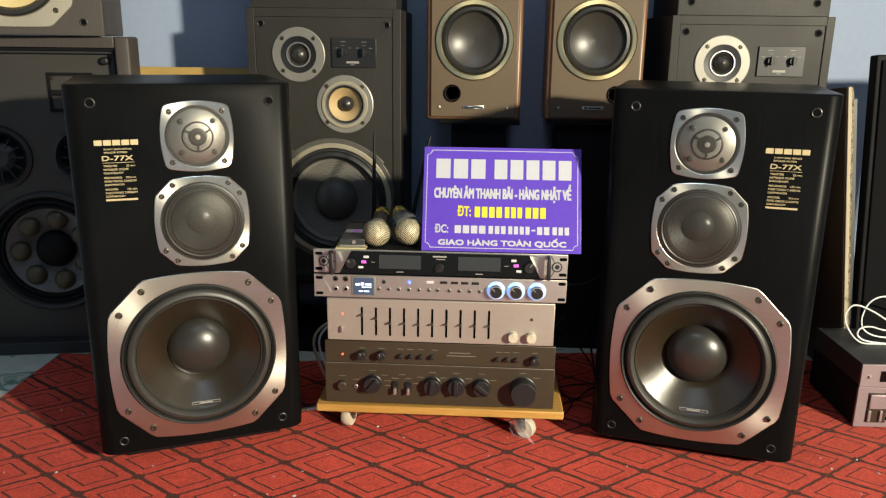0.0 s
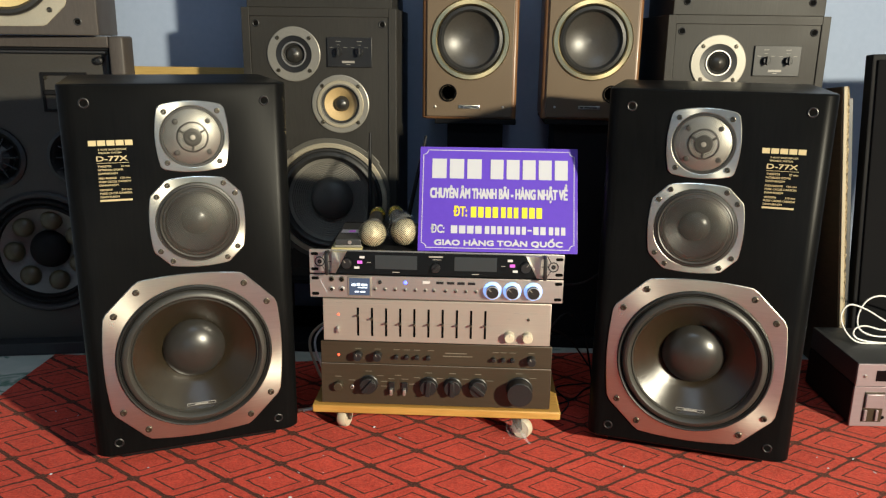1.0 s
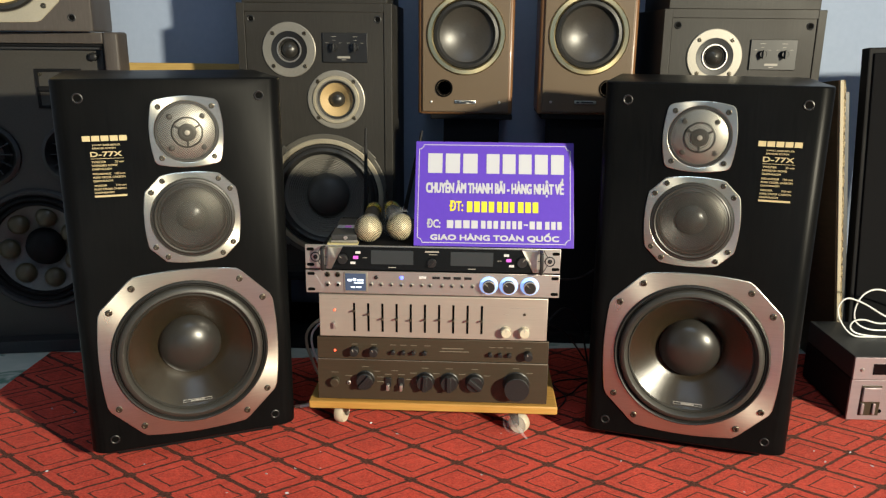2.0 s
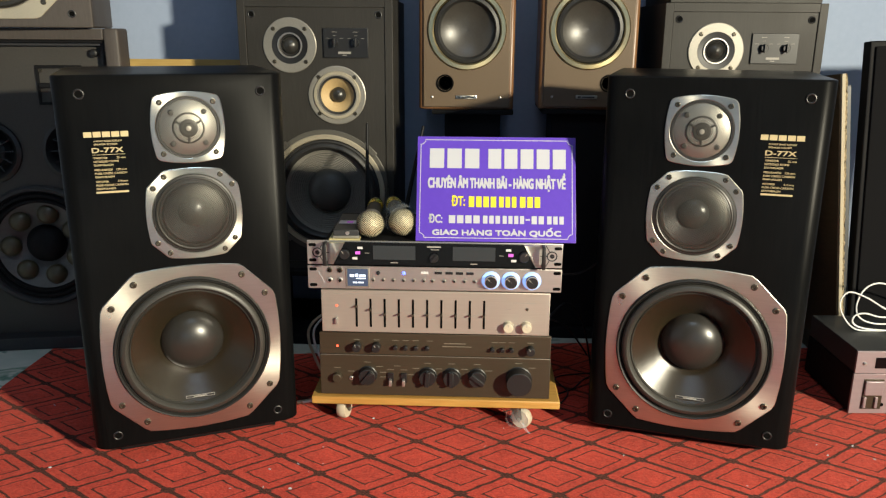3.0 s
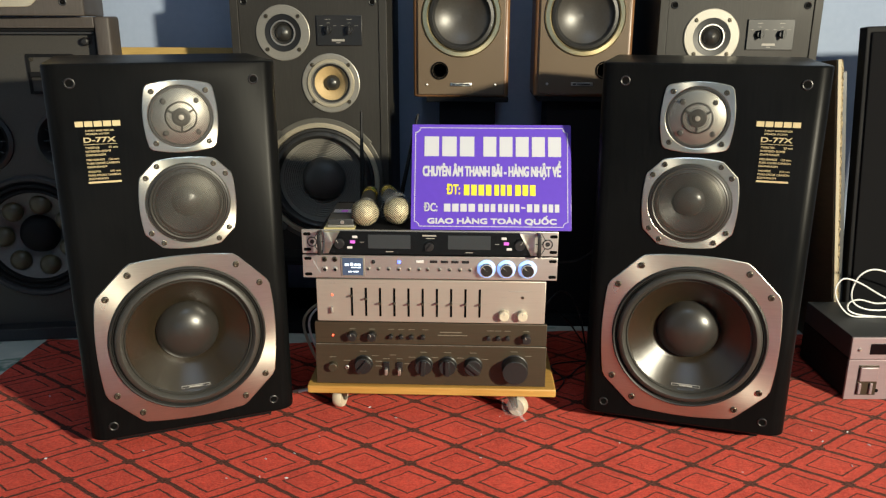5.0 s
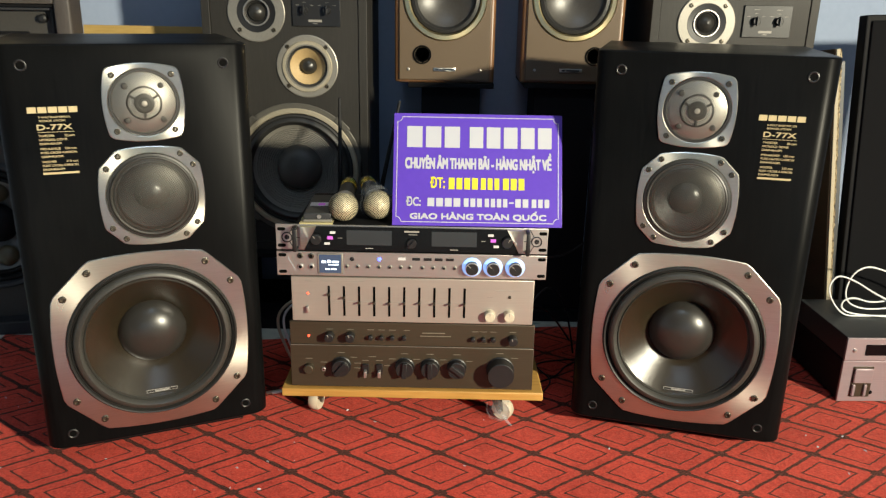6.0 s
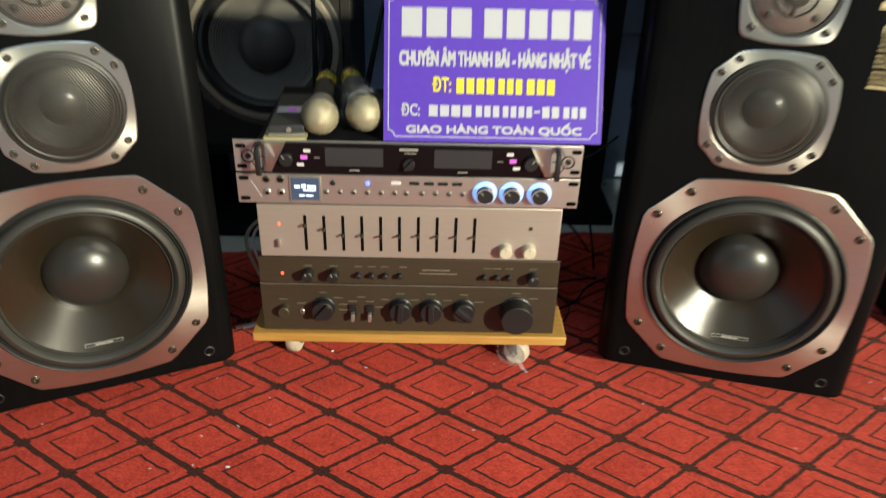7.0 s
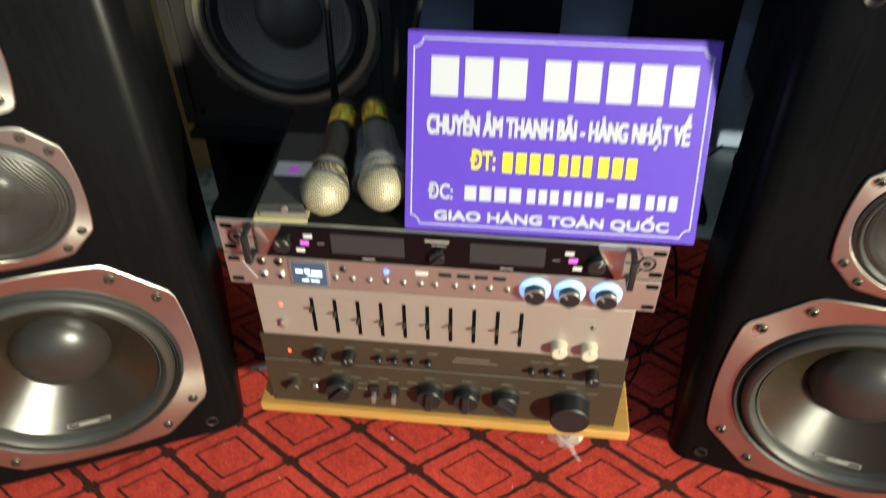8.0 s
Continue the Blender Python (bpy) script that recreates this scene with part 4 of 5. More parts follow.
def sign():
    lean = 23.0
    m = pose(0.1145, 1.4965, 0.3685, -lean, 0, 0.6)
    s = thing("shop_sign", m, "violet shop sign with white and yellow lettering, leaning on the receiver", "sign")
    w, h = 0.2995, 0.2015
    part("board", box(-w / 2, w / 2, 0, 0.003, 0, h, 0.0006), VIOLET, s)
    # thin white border with scooped corners
    bm = bmesh.new()
    ins, sc = 0.006, 0.009
    pts = []
    for cx, cz, a0 in ((w / 2 - ins, h - ins, 270), (-w / 2 + ins, h - ins, 360), (-w / 2 + ins, ins, 90), (w / 2 - ins, ins, 180)):
        for k in range(7):
            a = radians(a0 - 15 * k)
            pts.append(Vector((cx + sc * math.cos(a), 0, cz + sc * math.sin(a))))
    ctr = Vector((0, 0, h / 2))
    inner = []
    n = len(pts)
    for i, p in enumerate(pts):
        d = (pts[(i + 1) % n] - pts[i - 1]).normalized()
        q = Vector((-d.z, 0, d.x))
        if q.dot(ctr - p) < 0:
            q = -q
        inner.append(p + 0.0014 * q)
    loft([[(p.x, -0.0004, p.z) for p in pts], [(p.x, -0.0004, p.z) for p in inner]], bm)
    part("border", bm, WHITE_INK, s, "thin white border line", 0)
    # shop name, telephone number and street as plain bars
    def bar_row(name, material, label, x0, x1, z0, z1, n, gap):
        """One plain bar for each character of a word."""
        step = (x1 - x0 + gap) / n
        for k in range(n):
            part(name, bars([(x0 + k * step, x0 + (k + 1) * step - gap, z0, z1)], -0.0003, 0.0004), material, s, label, 0)

    bar_row("name_bar", WHITE_INK, "white bar for a name", -0.126, -0.032, 0.1400, 0.1780, 3, 0.006)
    bar_row("name_bar", WHITE_INK, "white bar for a name", -0.015, 0.131, 0.1400, 0.1780, 5, 0.006)
    part("lettering", lettering("CHUYÊN ÂM THANH BÃI - HÀNG NHẬT VỀ", -0.129, 0.131, 0.0960, 0.1325, bold=0.05), WHITE_INK, s, "white lettering", 0)
    part("lettering", lettering("ĐT:", -0.084, -0.058, 0.0670, 0.0875, bold=0.05), YELLOW_INK, s, "yellow lettering", 0)
    for x0, x1, n in ((-0.051, 0.0005, 4), (0.006, 0.0385, 3), (0.045, 0.083, 3)):
        bar_row("number_bar", YELLOW_INK, "yellow bar for a number", x0, x1, 0.0655, 0.0860, n, 0.0034)
    part("lettering", lettering("ĐC:", -0.126, -0.100, 0.0345, 0.0515, bold=0.05), WHITE_INK, s, "white lettering", 0)
    for x0, x1, n in ((-0.088, -0.030, 4), (-0.024, 0.008, 3), (0.013, 0.053, 4), (0.067, 0.090, 2), (0.096, 0.127, 3)):
        bar_row("address_bar", WHITE_INK, "white bar for an address", x0, x1, 0.0345, 0.0495, n, 0.0032)
    part("address_bar", bars([(0.056, 0.064, 0.0410, 0.0440)], -0.0003, 0.0004), WHITE_INK, s, "white dash", 0)
    part("lettering", lettering("GIAO HÀNG TOÀN QUỐC", -0.119, 0.122, 0.0095, 0.0280, bold=0.07), WHITE_INK, s, "white lettering", 0)
    return s


sign()


def microphone(m, label):
    """Lies along +y: mesh ball at the origin, grip behind it, foil ring near the tail."""
    mic = thing("microphone", m, label, "microphone", "two handheld microphones")
    part("ball", lathe([(0.0004, -0.026), (0.010, -0.0245), (0.018, -0.019), (0.0235, -0.011), (0.0258, -0.001), (0.0258, 0.003), (0.0245, 0.012), (0.021, 0.022), (0.0175, 0.030)], 32), MIC_MESH, mic, "pale gold wire mesh ball")
    part("band", lathe([(0.0262, -0.002), (0.0268, 0.0), (0.0268, 0.003), (0.0260, 0.005)], 32), CHAMPAGNE, mic)
    part("grip", lathe([(0.019, 0.028), (0.0195, 0.034), (0.0165, 0.05), (0.0150, 0.12), (0.0150, 0.146), (0.0145, 0.152), (0.012, 0.154), (0, 0.154)], 28, 0, 0, None, True), BLACK_PLASTIC, mic)
    part("collar", lathe([(0.0185, 0.029), (0.0200, 0.031), (0.0200, 0.037), (0.0185, 0.040)], 28), CHAMPAGNE, mic)
    part("foil_ring", lathe([(0.0155, 0.112), (0.0160, 0.114), (0.0160, 0.140), (0.0155, 0.142)], 28), FOIL, mic, "gold and green foil ring")
    return mic


m1 = microphone(pose(-0.1225, 1.516, 0.3945, 2.3, 0, 3), "black microphone with pale gold mesh ball, lying on the receiver")
m2 = microphone(pose(-0.0625, 1.528, 0.3960, 2.3, 0, 13), "microphone with mesh ball in clear film, lying on the receiver")


def film_bag():
    bm = lathe([(0.0275, -0.020 + 0.022), (0.0305, 0.012), (0.029, 0.03), (0.024, 0.045), (0.022, 0.062), (0.021, 0.09)], 40)
    for v in bm.verts:
        v.co += Vector((v.co.x, 0, v.co.z)).normalized() * (0.004 * noise.noise(v.co * 70) + 0.0015)
        v.co.y += 0.006 * noise.noise(v.co * 45 + Vector((7, 0, 0)))
    ob = part("film_bag", bm, CLEAR_FILM, m2, "crumpled clear plastic film")
    return ob


film_bag()


def small_box():
    c = solid("yellow_card", box(-0.029, 0.029, 0, 0.05, 0, 0.003, 0.0004), PALE_CARD, pose(-0.1690, 1.494, 0.367, 0, 0, 2), "folded yellow card lying on the receiver", "card")
    d = thing("gadget_box", pose(-0.168, 1.5, 0.3703, 0, 0, 2), "small dark box with a pale picture label, on a yellow card", "box")
    part("body", box(-0.023, 0.025, 0, 0.135, 0.0045, 0.0155, 0.0015), STEEL_BODY, d)
    part("tray", box(-0.024, 0.026, -0.001, 0.136, 0, 0.0043, 0.001), STEEL_RING, d)
    part("label", bars([(-0.019, 0.021, 0.0, 0.026)], 0, 0.0004), BUTTON_WHITE, d, "pale picture label", 0).matrix_local = pose(0, 0.050, 0.0157, -90)
    part("label_patch", bars([(-0.004, 0.008, 0.004, 0.018)], 0, 0.0004), MAGENTA, d, "", 0).matrix_local = pose(0, 0.050, 0.0162, -90)
    part("clip", lathe([(0.004, 0), (0.0035, -0.002), (0, -0.002)], 12), SILVER, d).location = (0.004, 0, 0.0095)


small_box()


# ---- speakers behind ----
def back_woofer(owner, cx, cz, r, ring_mat, cone_mat, cap_mat, label, ribs=0, tabs=0):
    w = part("woofer", lathe([(r, 0.0), (r, -0.004), (r - 0.002, -0.006), (r * 0.925, -0.006), (r * 0.915, -0.003), (r * 0.905, 0.004)], 72), ring_mat, owner, label, 20)
    w.location = (cx, 0, cz)
    part("surround", lathe([(r * 0.912, 0.000), (r * 0.90, -0.004), (r * 0.87, -0.005), (r * 0.855, -0.003), (r * 0.83, -0.008), (r * 0.79, -0.0095), (r * 0.75, -0.006), (r * 0.728, 0.003)], 72), RUBBER, w)
    prof = []
    n = 26
    for k in range(n + 1):
        f = k / n
        rr = r * (0.735 - 0.415 * f)
        wave = 0.0011 * (1 if k % 2 else -1) if ribs and f > 0.15 else 0
        prof.append((rr, 0.003 + 0.23 * r * f + wave))
    part("cone", lathe(prof, 72), cone_mat, w, smooth=25 if ribs else 40)
    part("dust_cap", lathe([(r * 0.38, 0.004 + 0.21 * r), (r * 0.355, 0.14 * r), (r * 0.27, 0.06 * r), (r * 0.14, 0.012 * r), (0, 0.0)], 48), cap_mat, w)
    if tabs:
        part("flange", lathe([(r + 0.0115, 0.0), (r + 0.0115, -0.002), (r + 0.010, -0.003), (r - 0.001, -0.003)], 72), DULL_RING, w, "dull grey mounting flange", 20)
    for a in range(tabs):
        ang = 45 + a * 360 / max(tabs, 1)
        tb = part("tab", box(-0.02, 0.02, -0.005, 0.0, r + 0.001, r + 0.0155, 0.002), DULL_RING, w)
        tb.matrix_local = pose(0, 0, 0, 0, ang, 0)
    return w


def monitor(m, label, h=0.655):
    """Charcoal three-way cabinet: framed edge, set-in baffle, dome tweeter, tan midrange, large woofer."""
    sp = thing("monitor_speaker", m, label, "speaker", "charcoal monitor speakers")
    w = 0.366
    for a in ((-w / 2, -w / 2 + 0.019, 0, 0.30, 0, h), (w / 2 - 0.019, w / 2, 0, 0.30, 0, h)):
        part("side_board", box(*a, 0.0015), CHARCOAL, sp)
    part("top_board", box(-w / 2 + 0.019, w / 2 - 0.019, 0.0004, 0.2998, h - 0.019, h - 0.0004), CHARCOAL, sp, smooth=0)
    part("bottom_board", box(-w / 2 + 0.019, w / 2 - 0.019, 0.0004, 0.2998, 0.0004, 0.019), CHARCOAL, sp, smooth=0)
    bf = part("baffle", box(-w / 2 + 0.0195, w / 2 - 0.0195, 0.003, 0.299, 0.0195, h - 0.0195, 0.001), CHARCOAL, sp)
    for x in (-0.1495, 0.1495):
        for z in (0.026, h - 0.036):
            put("grommet", GROMMET_MESH, sp, x, 0.003, z)
            put("socket", PIT_MESH, sp, x, 0.0028, z)
    cut_round(bf, [(0.016, 0.197, 0.136), (0.048, 0.434, 0.046), (-0.061, 0.549, 0.028)], 0.09)
    wf = back_woofer(sp, 0.016, 0.197, 0.1435, CREAM_RING, PAPER_CONE, PAPER_CAP, "pale ring woofer with ribbed grey cone", ribs=1, tabs=4)
    wf.location.y = 0.003
    md = part("midrange", lathe([(0.069, 0.0), (0.069, -0.003), (0.067, -0.004), (0.056, -0.004), (0.054, -0.007), (0.046, -0.007), (0.044, 0.0)], 56), STEEL_RING, sp, "satin midrange ring with tan paper cone", 20)
    md.location = (0.048, 0.003, 0.434)
    part("inner_ring", lathe([(0.0565, -0.0042), (0.055, -0.0075), (0.0485, -0.0075), (0.0465, -0.002)], 56), CREAM_RING, md)
    part("surround", lathe([(0.047, -0.001), (0.044, -0.004), (0.0405, -0.003), (0.0395, 0.002)], 48), RUBBER, md)
    part("cone", lathe([(0.040, 0.001), (0.030, 0.008), (0.016, 0.020)], 48), TAN_CONE, md, "tan paper cone")
    part("dust_cap", lathe([(0.0185, 0.017), (0.016, 0.008), (0.009, 0.003), (0, 0.001)], 32), CAP_GREY, md)
    tw = part("tweeter", lathe([(0.0635, 0.0), (0.0635, -0.003), (0.062, -0.004), (0.043, -0.004), (0.042, 0.0)], 56), STEEL_RING, sp, "satin tweeter ring with dark dome", 20)
    tw.location = (-0.061, 0.003, 0.549)
    part("flange", lathe([(0.0425, -0.0035), (0.030, -0.002), (0.028, 0.002)], 48), BLACK_PLASTIC, tw)
    part("bright_ring", lathe([(0.0295, -0.002), (0.029, -0.0055), (0.0265, -0.0055), (0.0255, 0.003)], 48), SILVER, tw)
    part("surround", lathe([(0.026, 0.002), (0.022, 0.0), (0.019, 0.003)], 36), RUBBER, tw)
    part("dome", lathe([(0.0195, 0.003), (0.0165, -0.004), (0.0095, -0.009), (0, -0.011)], 32), CAP_GREY, tw)
    for d, rr in ((md, 0.0605), (tw, 0.053)):
        for a in (45, 135, 225, 315):
            put("screw", SCREW_SMALL, d, rr * math.cos(radians(a)), -0.004, rr * math.sin(radians(a)))
    cp = part("control_panel", box(0.019, 0.125, -0.0015, 0.003, 0.521, 0.589, 0.001), BLACK_PLASTIC, sp, "black level control panel")
    for x in (0.046, 0.096):
        k = part("knob", knob(0.0085, 0.010), BLACK_PLASTIC, cp)
        k.location = (x, -0.0015, 0.556)
        part("grip", box(-0.002, 0.002, -0.015, -0.009, -0.010, 0.010, 0.0006), BLACK_PLASTIC, k)
    marks = [(0.054, 0.084, 0.5305, 0.5355), (0.064, 0.074, 0.5265, 0.5280), (0.040, 0.052, 0.5795, 0.5805), (0.090, 0.102, 0.5795, 0.5805)]
    for x in (0.046, 0.096):
        marks += [(x - 0.020, x - 0.012, 0.5655, 0.5662), (x + 0.012, x + 0.020, 0.5655, 0.5662), (x - 0.004, x + 0.004, 0.5715, 0.5722)]
    prints("print", cp, FAINT_INK, marks, -0.0016, 0.0003)
    return sp


monitor(pose(-0.306, 1.968, 0.1645), "charcoal three-way monitor speaker with ribbed grey woofer, on a stand")
monitor(pose(0.687, 1.968, 0.1590), "charcoal three-way monitor speaker standing behind a black speaker")


def upper_cabinet(m, label):
    """Lower part of a further cabinet on top of a monitor: framed box with a woofer ring low on the baffle."""
    sp = thing("stacked_speaker", m, label, "speaker", "cabinets stacked on the monitors")
    w, h = 0.345, 0.56
    cab = part("cabinet", box(-w / 2, w / 2, 0, 0.27, 0, h, 0.002), CHARCOAL, sp)
    cut_round(cab, [(0, 0.18, 0.128)], 0.09)
    for x in (-0.142, 0.142):
        put("grommet", GROMMET_MESH, sp, x, 0.0, 0.030)
        put("socket", PIT_MESH, sp, x, -0.0002, 0.030)
    back_woofer(sp, 0, 0.18, 0.142, CHAMPAGNE, PAPER_CONE, CAP_GREY, "woofer in a metal ring")
    return sp


upper_cabinet(pose(-0.308, 1.988, 0.8197), "dark cabinet stacked on a charcoal monitor speaker")
upper_cabinet(pose(0.690, 1.988, 0.8142), "dark cabinet with metal woofer ring stacked on a monitor")


def metal_stand(m, w, d, h, cols, label):
    st = thing("speaker_stand", m, label, "stand", "black speaker stands")
    part("base_plate", box(-w / 2, w / 2, 0, d, 0, 0.028, 0.003), MATT_BLACK, st)
    part("top_plate", box(-w / 2, w / 2, 0, d, h - 0.012, h, 0.002), MATT_BLACK, st)
    for x0, x1, y0, y1 in cols:
        part("column", box(x0, x1, y0, y1, 0.028, h - 0.012, 0.003), MATT_BLACK, st)
    return st


metal_stand(pose(-0.306, 1.94, GROUND), 0.34, 0.28, 0.1645 - GROUND, ((-0.165, -0.135, 0.04, 0.25), (0.06, 0.165, 0.04, 0.25)), "low black stand under a charcoal monitor speaker")
metal_stand(pose(0.687, 1.94, PILE), 0.34, 0.28, 0.1590 - PILE, ((-0.165, -0.135, 0.04, 0.25), (0.135, 0.165, 0.04, 0.25)), "low black stand under a charcoal monitor speaker")


def bookshelf(m, side, label):
    sp = thing("bookshelf_speaker", m, label, "speaker", "pair of bronze bookshelf speakers")
    w, h = 0.231, 0.40
    cab = part("cabinet", cabinet_shape(w, h, 0.22, 0.010), WALNUT, sp, "walnut veneer cabinet")
    bf = part("baffle", box(-w / 2 + 0.011, w / 2 - 0.011, -0.006, 0.004, 0.006, h - 0.006, 0.002), BRONZE_BAFFLE, sp, "bronze painted baffle")
    px = -0.052 * side
    cut_round(cab, [(0, 0.189, 0.080), (px, 0.063, 0.017)], 0.07)
    cut_round(bf, [(0, 0.189, 0.080), (px, 0.063, 0.017)], 0.07)
    wf = part("woofer", lathe([(0.0945, -0.005), (0.0945, -0.009), (0.092, -0.0115), (0.083, -0.0115), (0.080, -0.008), (0.0795, 0.002)], 64), GOLD_RING, sp, "gold ring woofer", 20)
    wf.location = (0, 0, 0.189)
    part("surround", lathe([(0.080, -0.002), (0.077, -0.007), (0.070, -0.009), (0.0655, -0.005), (0.064, 0.001)], 56), RUBBER, wf)
    part("cone", lathe([(0.0645, 0.0), (0.055, 0.006), (0.038, 0.0135), (0.018, 0.0185), (0, 0.020)], 56), POLY_CONE, wf, "smooth dark concave cone")
    pt = part("port", lathe([(0.0215, -0.005), (0.021, -0.0085), (0.0185, -0.0085), (0.0165, -0.004), (0.0155, 0.05), (0, 0.05)], 36), VOID, sp, "dark bass port")
    pt.location = (px, 0, 0.063)
    part("badge", box(-0.026, 0.026, -0.0085, -0.0055, 0.026, 0.0345, 0.0012), CHAMPAGNE, sp, "small metal badge")
    prints("print", sp, BLACK_PLASTIC, [(-0.021, -0.014, 0.0285, 0.0322), (-0.011, 0.019, 0.0288, 0.0318)], -0.0086, 0.0003)
    for x in (-0.083, 0.083):
        part("pin", lathe([(0.0035, -0.004), (0.003, -0.008), (0, -0.009)], 12), SILVER, sp).location = (x, 0, 0.030)
    return sp


bookshelf(pose(0.050, 2.026, 0.5630, 0, 0, 0), 1, "bronze bookshelf speaker with gold woofer ring, on a tall stand")
bookshelf(pose(0.341, 2.018, 0.5665, 0, 0, -2), -1, "bronze bookshelf speaker with port beside its badge, on a stand")
metal_stand(pose(0.066, 2.02, GROUND), 0.20, 0.24, 0.5630 - GROUND, ((-0.069, 0.069, 0.02, 0.16),), "black column stand under a bookshelf speaker")
metal_stand(pose(0.337, 2.02, GROUND), 0.20, 0.24, 0.5665 - GROUND, ((-0.075, 0.069, 0.02, 0.16),), "black column stand under a bookshelf speaker")


def stage_speaker():
    """Deep-framed dark cabinet with a set-in baffle, two horn drivers, carrying handle and a dimpled woofer."""
    w, h = 0.455, 0.782
    sp = thing("stage_speaker", pose(-0.976, 1.874, GROUND, 0, 0, 10), "large dark stage speaker with dimpled woofer, on the tiles", "speaker")
    side = 0.034
    for a in ((-w / 2, -w / 2 + side, 0, 0.09, 0, h), (w / 2 - side, w / 2, 0, 0.09, 0, h)):
        part("side_board", box(*a, 0.006, None, 3), GREY_BROWN, sp)
    part("body", loft([[(sx * x, y, z) for sx, z in ((-1, 0.003), (1, 0.003), (1, h - 0.002), (-1, h - 0.002))] for x, y in ((w / 2 - 0.032, 0.0905), (w / 2 - 0.034, 0.095), (w / 2 - 0.12, 0.36))], None, True, True), GREY_BROWN, sp, "tapered cabinet body", 20)
    part("top_board", box(-w / 2 + side, w / 2 - side, 0.0006, 0.0895, h - 0.026, h - 0.0006, 0.003), GREY_BROWN, sp)
    part("bottom_board", box(-w / 2 + side, w / 2 - side, 0.0006, 0.0895, 0.0006, 0.033, 0.003), DARK_CAB, sp)
    xi, zi = w / 2 - side - 0.0005, h - 0.0265
    bf = part("baffle", box(-xi, xi, 0.040, 0.089, 0.0335, zi), STAGE_PAINT, sp, smooth=0)
    cut_round(bf, [(-0.012, 0.260, 0.134), (-0.105, 0.496, 0.060), (0.093, 0.496, 0.060)], 0.12)
    # stepped rebate round the baffle
    for depth, wide, mt in ((0.010, 0.006, MATT_BLACK), (0.022, 0.013, DARK_CAB)):
        part("rebate", box(-xi, xi, depth, 0.0395, zi - wide, zi, 0.0015), mt, sp)
        for sx in (-1, 1):
            part("rebate", box(sx * xi - (wide if sx > 0 else 0), sx * xi + (0 if sx > 0 else wide), depth + 0.001, 0.0395, 0.034, zi - wide - 0.0005, 0.0015), mt, sp)
    wf = part("woofer", lathe([(0.153, 0.0), (0.153, -0.006), (0.148, -0.011), (0.141, -0.010), (0.138, -0.004), (0.134, 0.0)], 72), DARK_CAB, sp, "dimpled grey woofer in a dark ring")
    wf.location = (-0.012, 0.040, 0.260)
    part("surround", lathe([(0.135, -0.002), (0.131, -0.008), (0.125, -0.008), (0.121, -0.001), (0.117, -0.006), (0.112, -0.006), (0.109, 0.003)], 72), MATT_BLACK, wf)
    part("cone", lathe([(0.110, 0.002), (0.085, 0.016), (0.042, 0.036)], 72), STAGE_CONE, wf, "satin grey cone")
    part("dust_cap", lathe([(0.048, 0.030), (0.043, 0.014), (0.032, 0.005), (0.016, 0.000), (0, -0.001)], 40), MATT_BLACK, wf)
    for k in range(7):
        a = radians(27 + 360 / 7 * k)
        bump = bmesh.new()
        bmesh.ops.create_icosphere(bump, subdivisions=3, radius=0.026)
        for v in bump.verts:
            v.co.y *= 0.75
        d = part("dimple", bump, GREY_CONE, wf)
        d.location = (0.080 * math.cos(a), 0.014, 0.080 * math.sin(a))
    for cx in (-0.105, 0.093):
        hn = part("horn_driver", lathe([(0.076, 0.0), (0.075, -0.006), (0.067, -0.009), (0.060, -0.004), (0.055, 0.012), (0.042, 0.026), (0.03, 0.030), (0, 0.032)], 48), BLACK_PLASTIC, sp, "round dark horn driver")
        hn.location = (cx, 0.040, 0.496)
        part("phase_plug", lathe([(0.04, 0.026), (0.034, 0.008), (0.02, -0.002), (0, -0.004)], 24), STEEL_BODY, hn)
        for k in range(12):
            rb = part("fin", box(-0.0012, 0.0012, 0.0, 0.010, 0.012, 0.056, 0.0003), LCD_GREY, hn)
            rb.matrix_local = pose(0, 0.0, 0, 0, 30 * k, 0)
    hx, hz, rim = 0.052, 0.046, 0.007
    hd = part("handle", loft([[(x, y, z) for x, z in ((-a, -b), (a, -b), (a, b), (-a, b))] for a, b, y in ((hx, hz, 0.0), (hx - 0.001, hz - 0.001, -0.005), (hx - rim, hz - rim, -0.005), (hx - rim, hz - rim, 0.0))]), MATT_BLACK, sp, "recessed carrying handle", 20)
    hd.location = (0.076, 0.040, 0.652)
    part("cup", box(-hx + rim, hx - rim, -0.0012, 0.0, -hz + rim, hz - rim), STAGE_PAINT, hd, smooth=0)
    part("grip", box(-hx + rim, hx - rim, -0.012, -0.004, -0.006, 0.006, 0.002), MATT_BLACK, hd)
    put("screw", SCREW_SMALL, hd, -hx + 0.011, -0.003, hz - 0.012)
    latch = part("latch", lathe([(0.010, 0), (0.009, -0.012), (0.005, -0.015), (0, -0.015)], 18), BLACK_PLASTIC, sp)
    latch.location = (0.160, 0.040, 0.726)
    return sp


STAGE_CONE = mixed("satin_grey_cone", (0.10, 0.10, 0.095), (0.15, 0.148, 0.14), (0.35, 0.45), 0, (200, 200, 200), 9, 0.15, 0.0003)
STAGE_PAINT = mixed("worn_stage_paint", (0.032, 0.030, 0.027), (0.050, 0.045, 0.039), (0.5, 0.65), 0, (200, 200, 200), 4, 0.25, 0.0005)
GREY_CONE = mixed("olive_grey_cone", (0.045, 0.037, 0.020), (0.075, 0.062, 0.034), (0.32, 0.42), 0, (300, 300, 300), 9, 0.3, 0.0004)
stage_speaker()


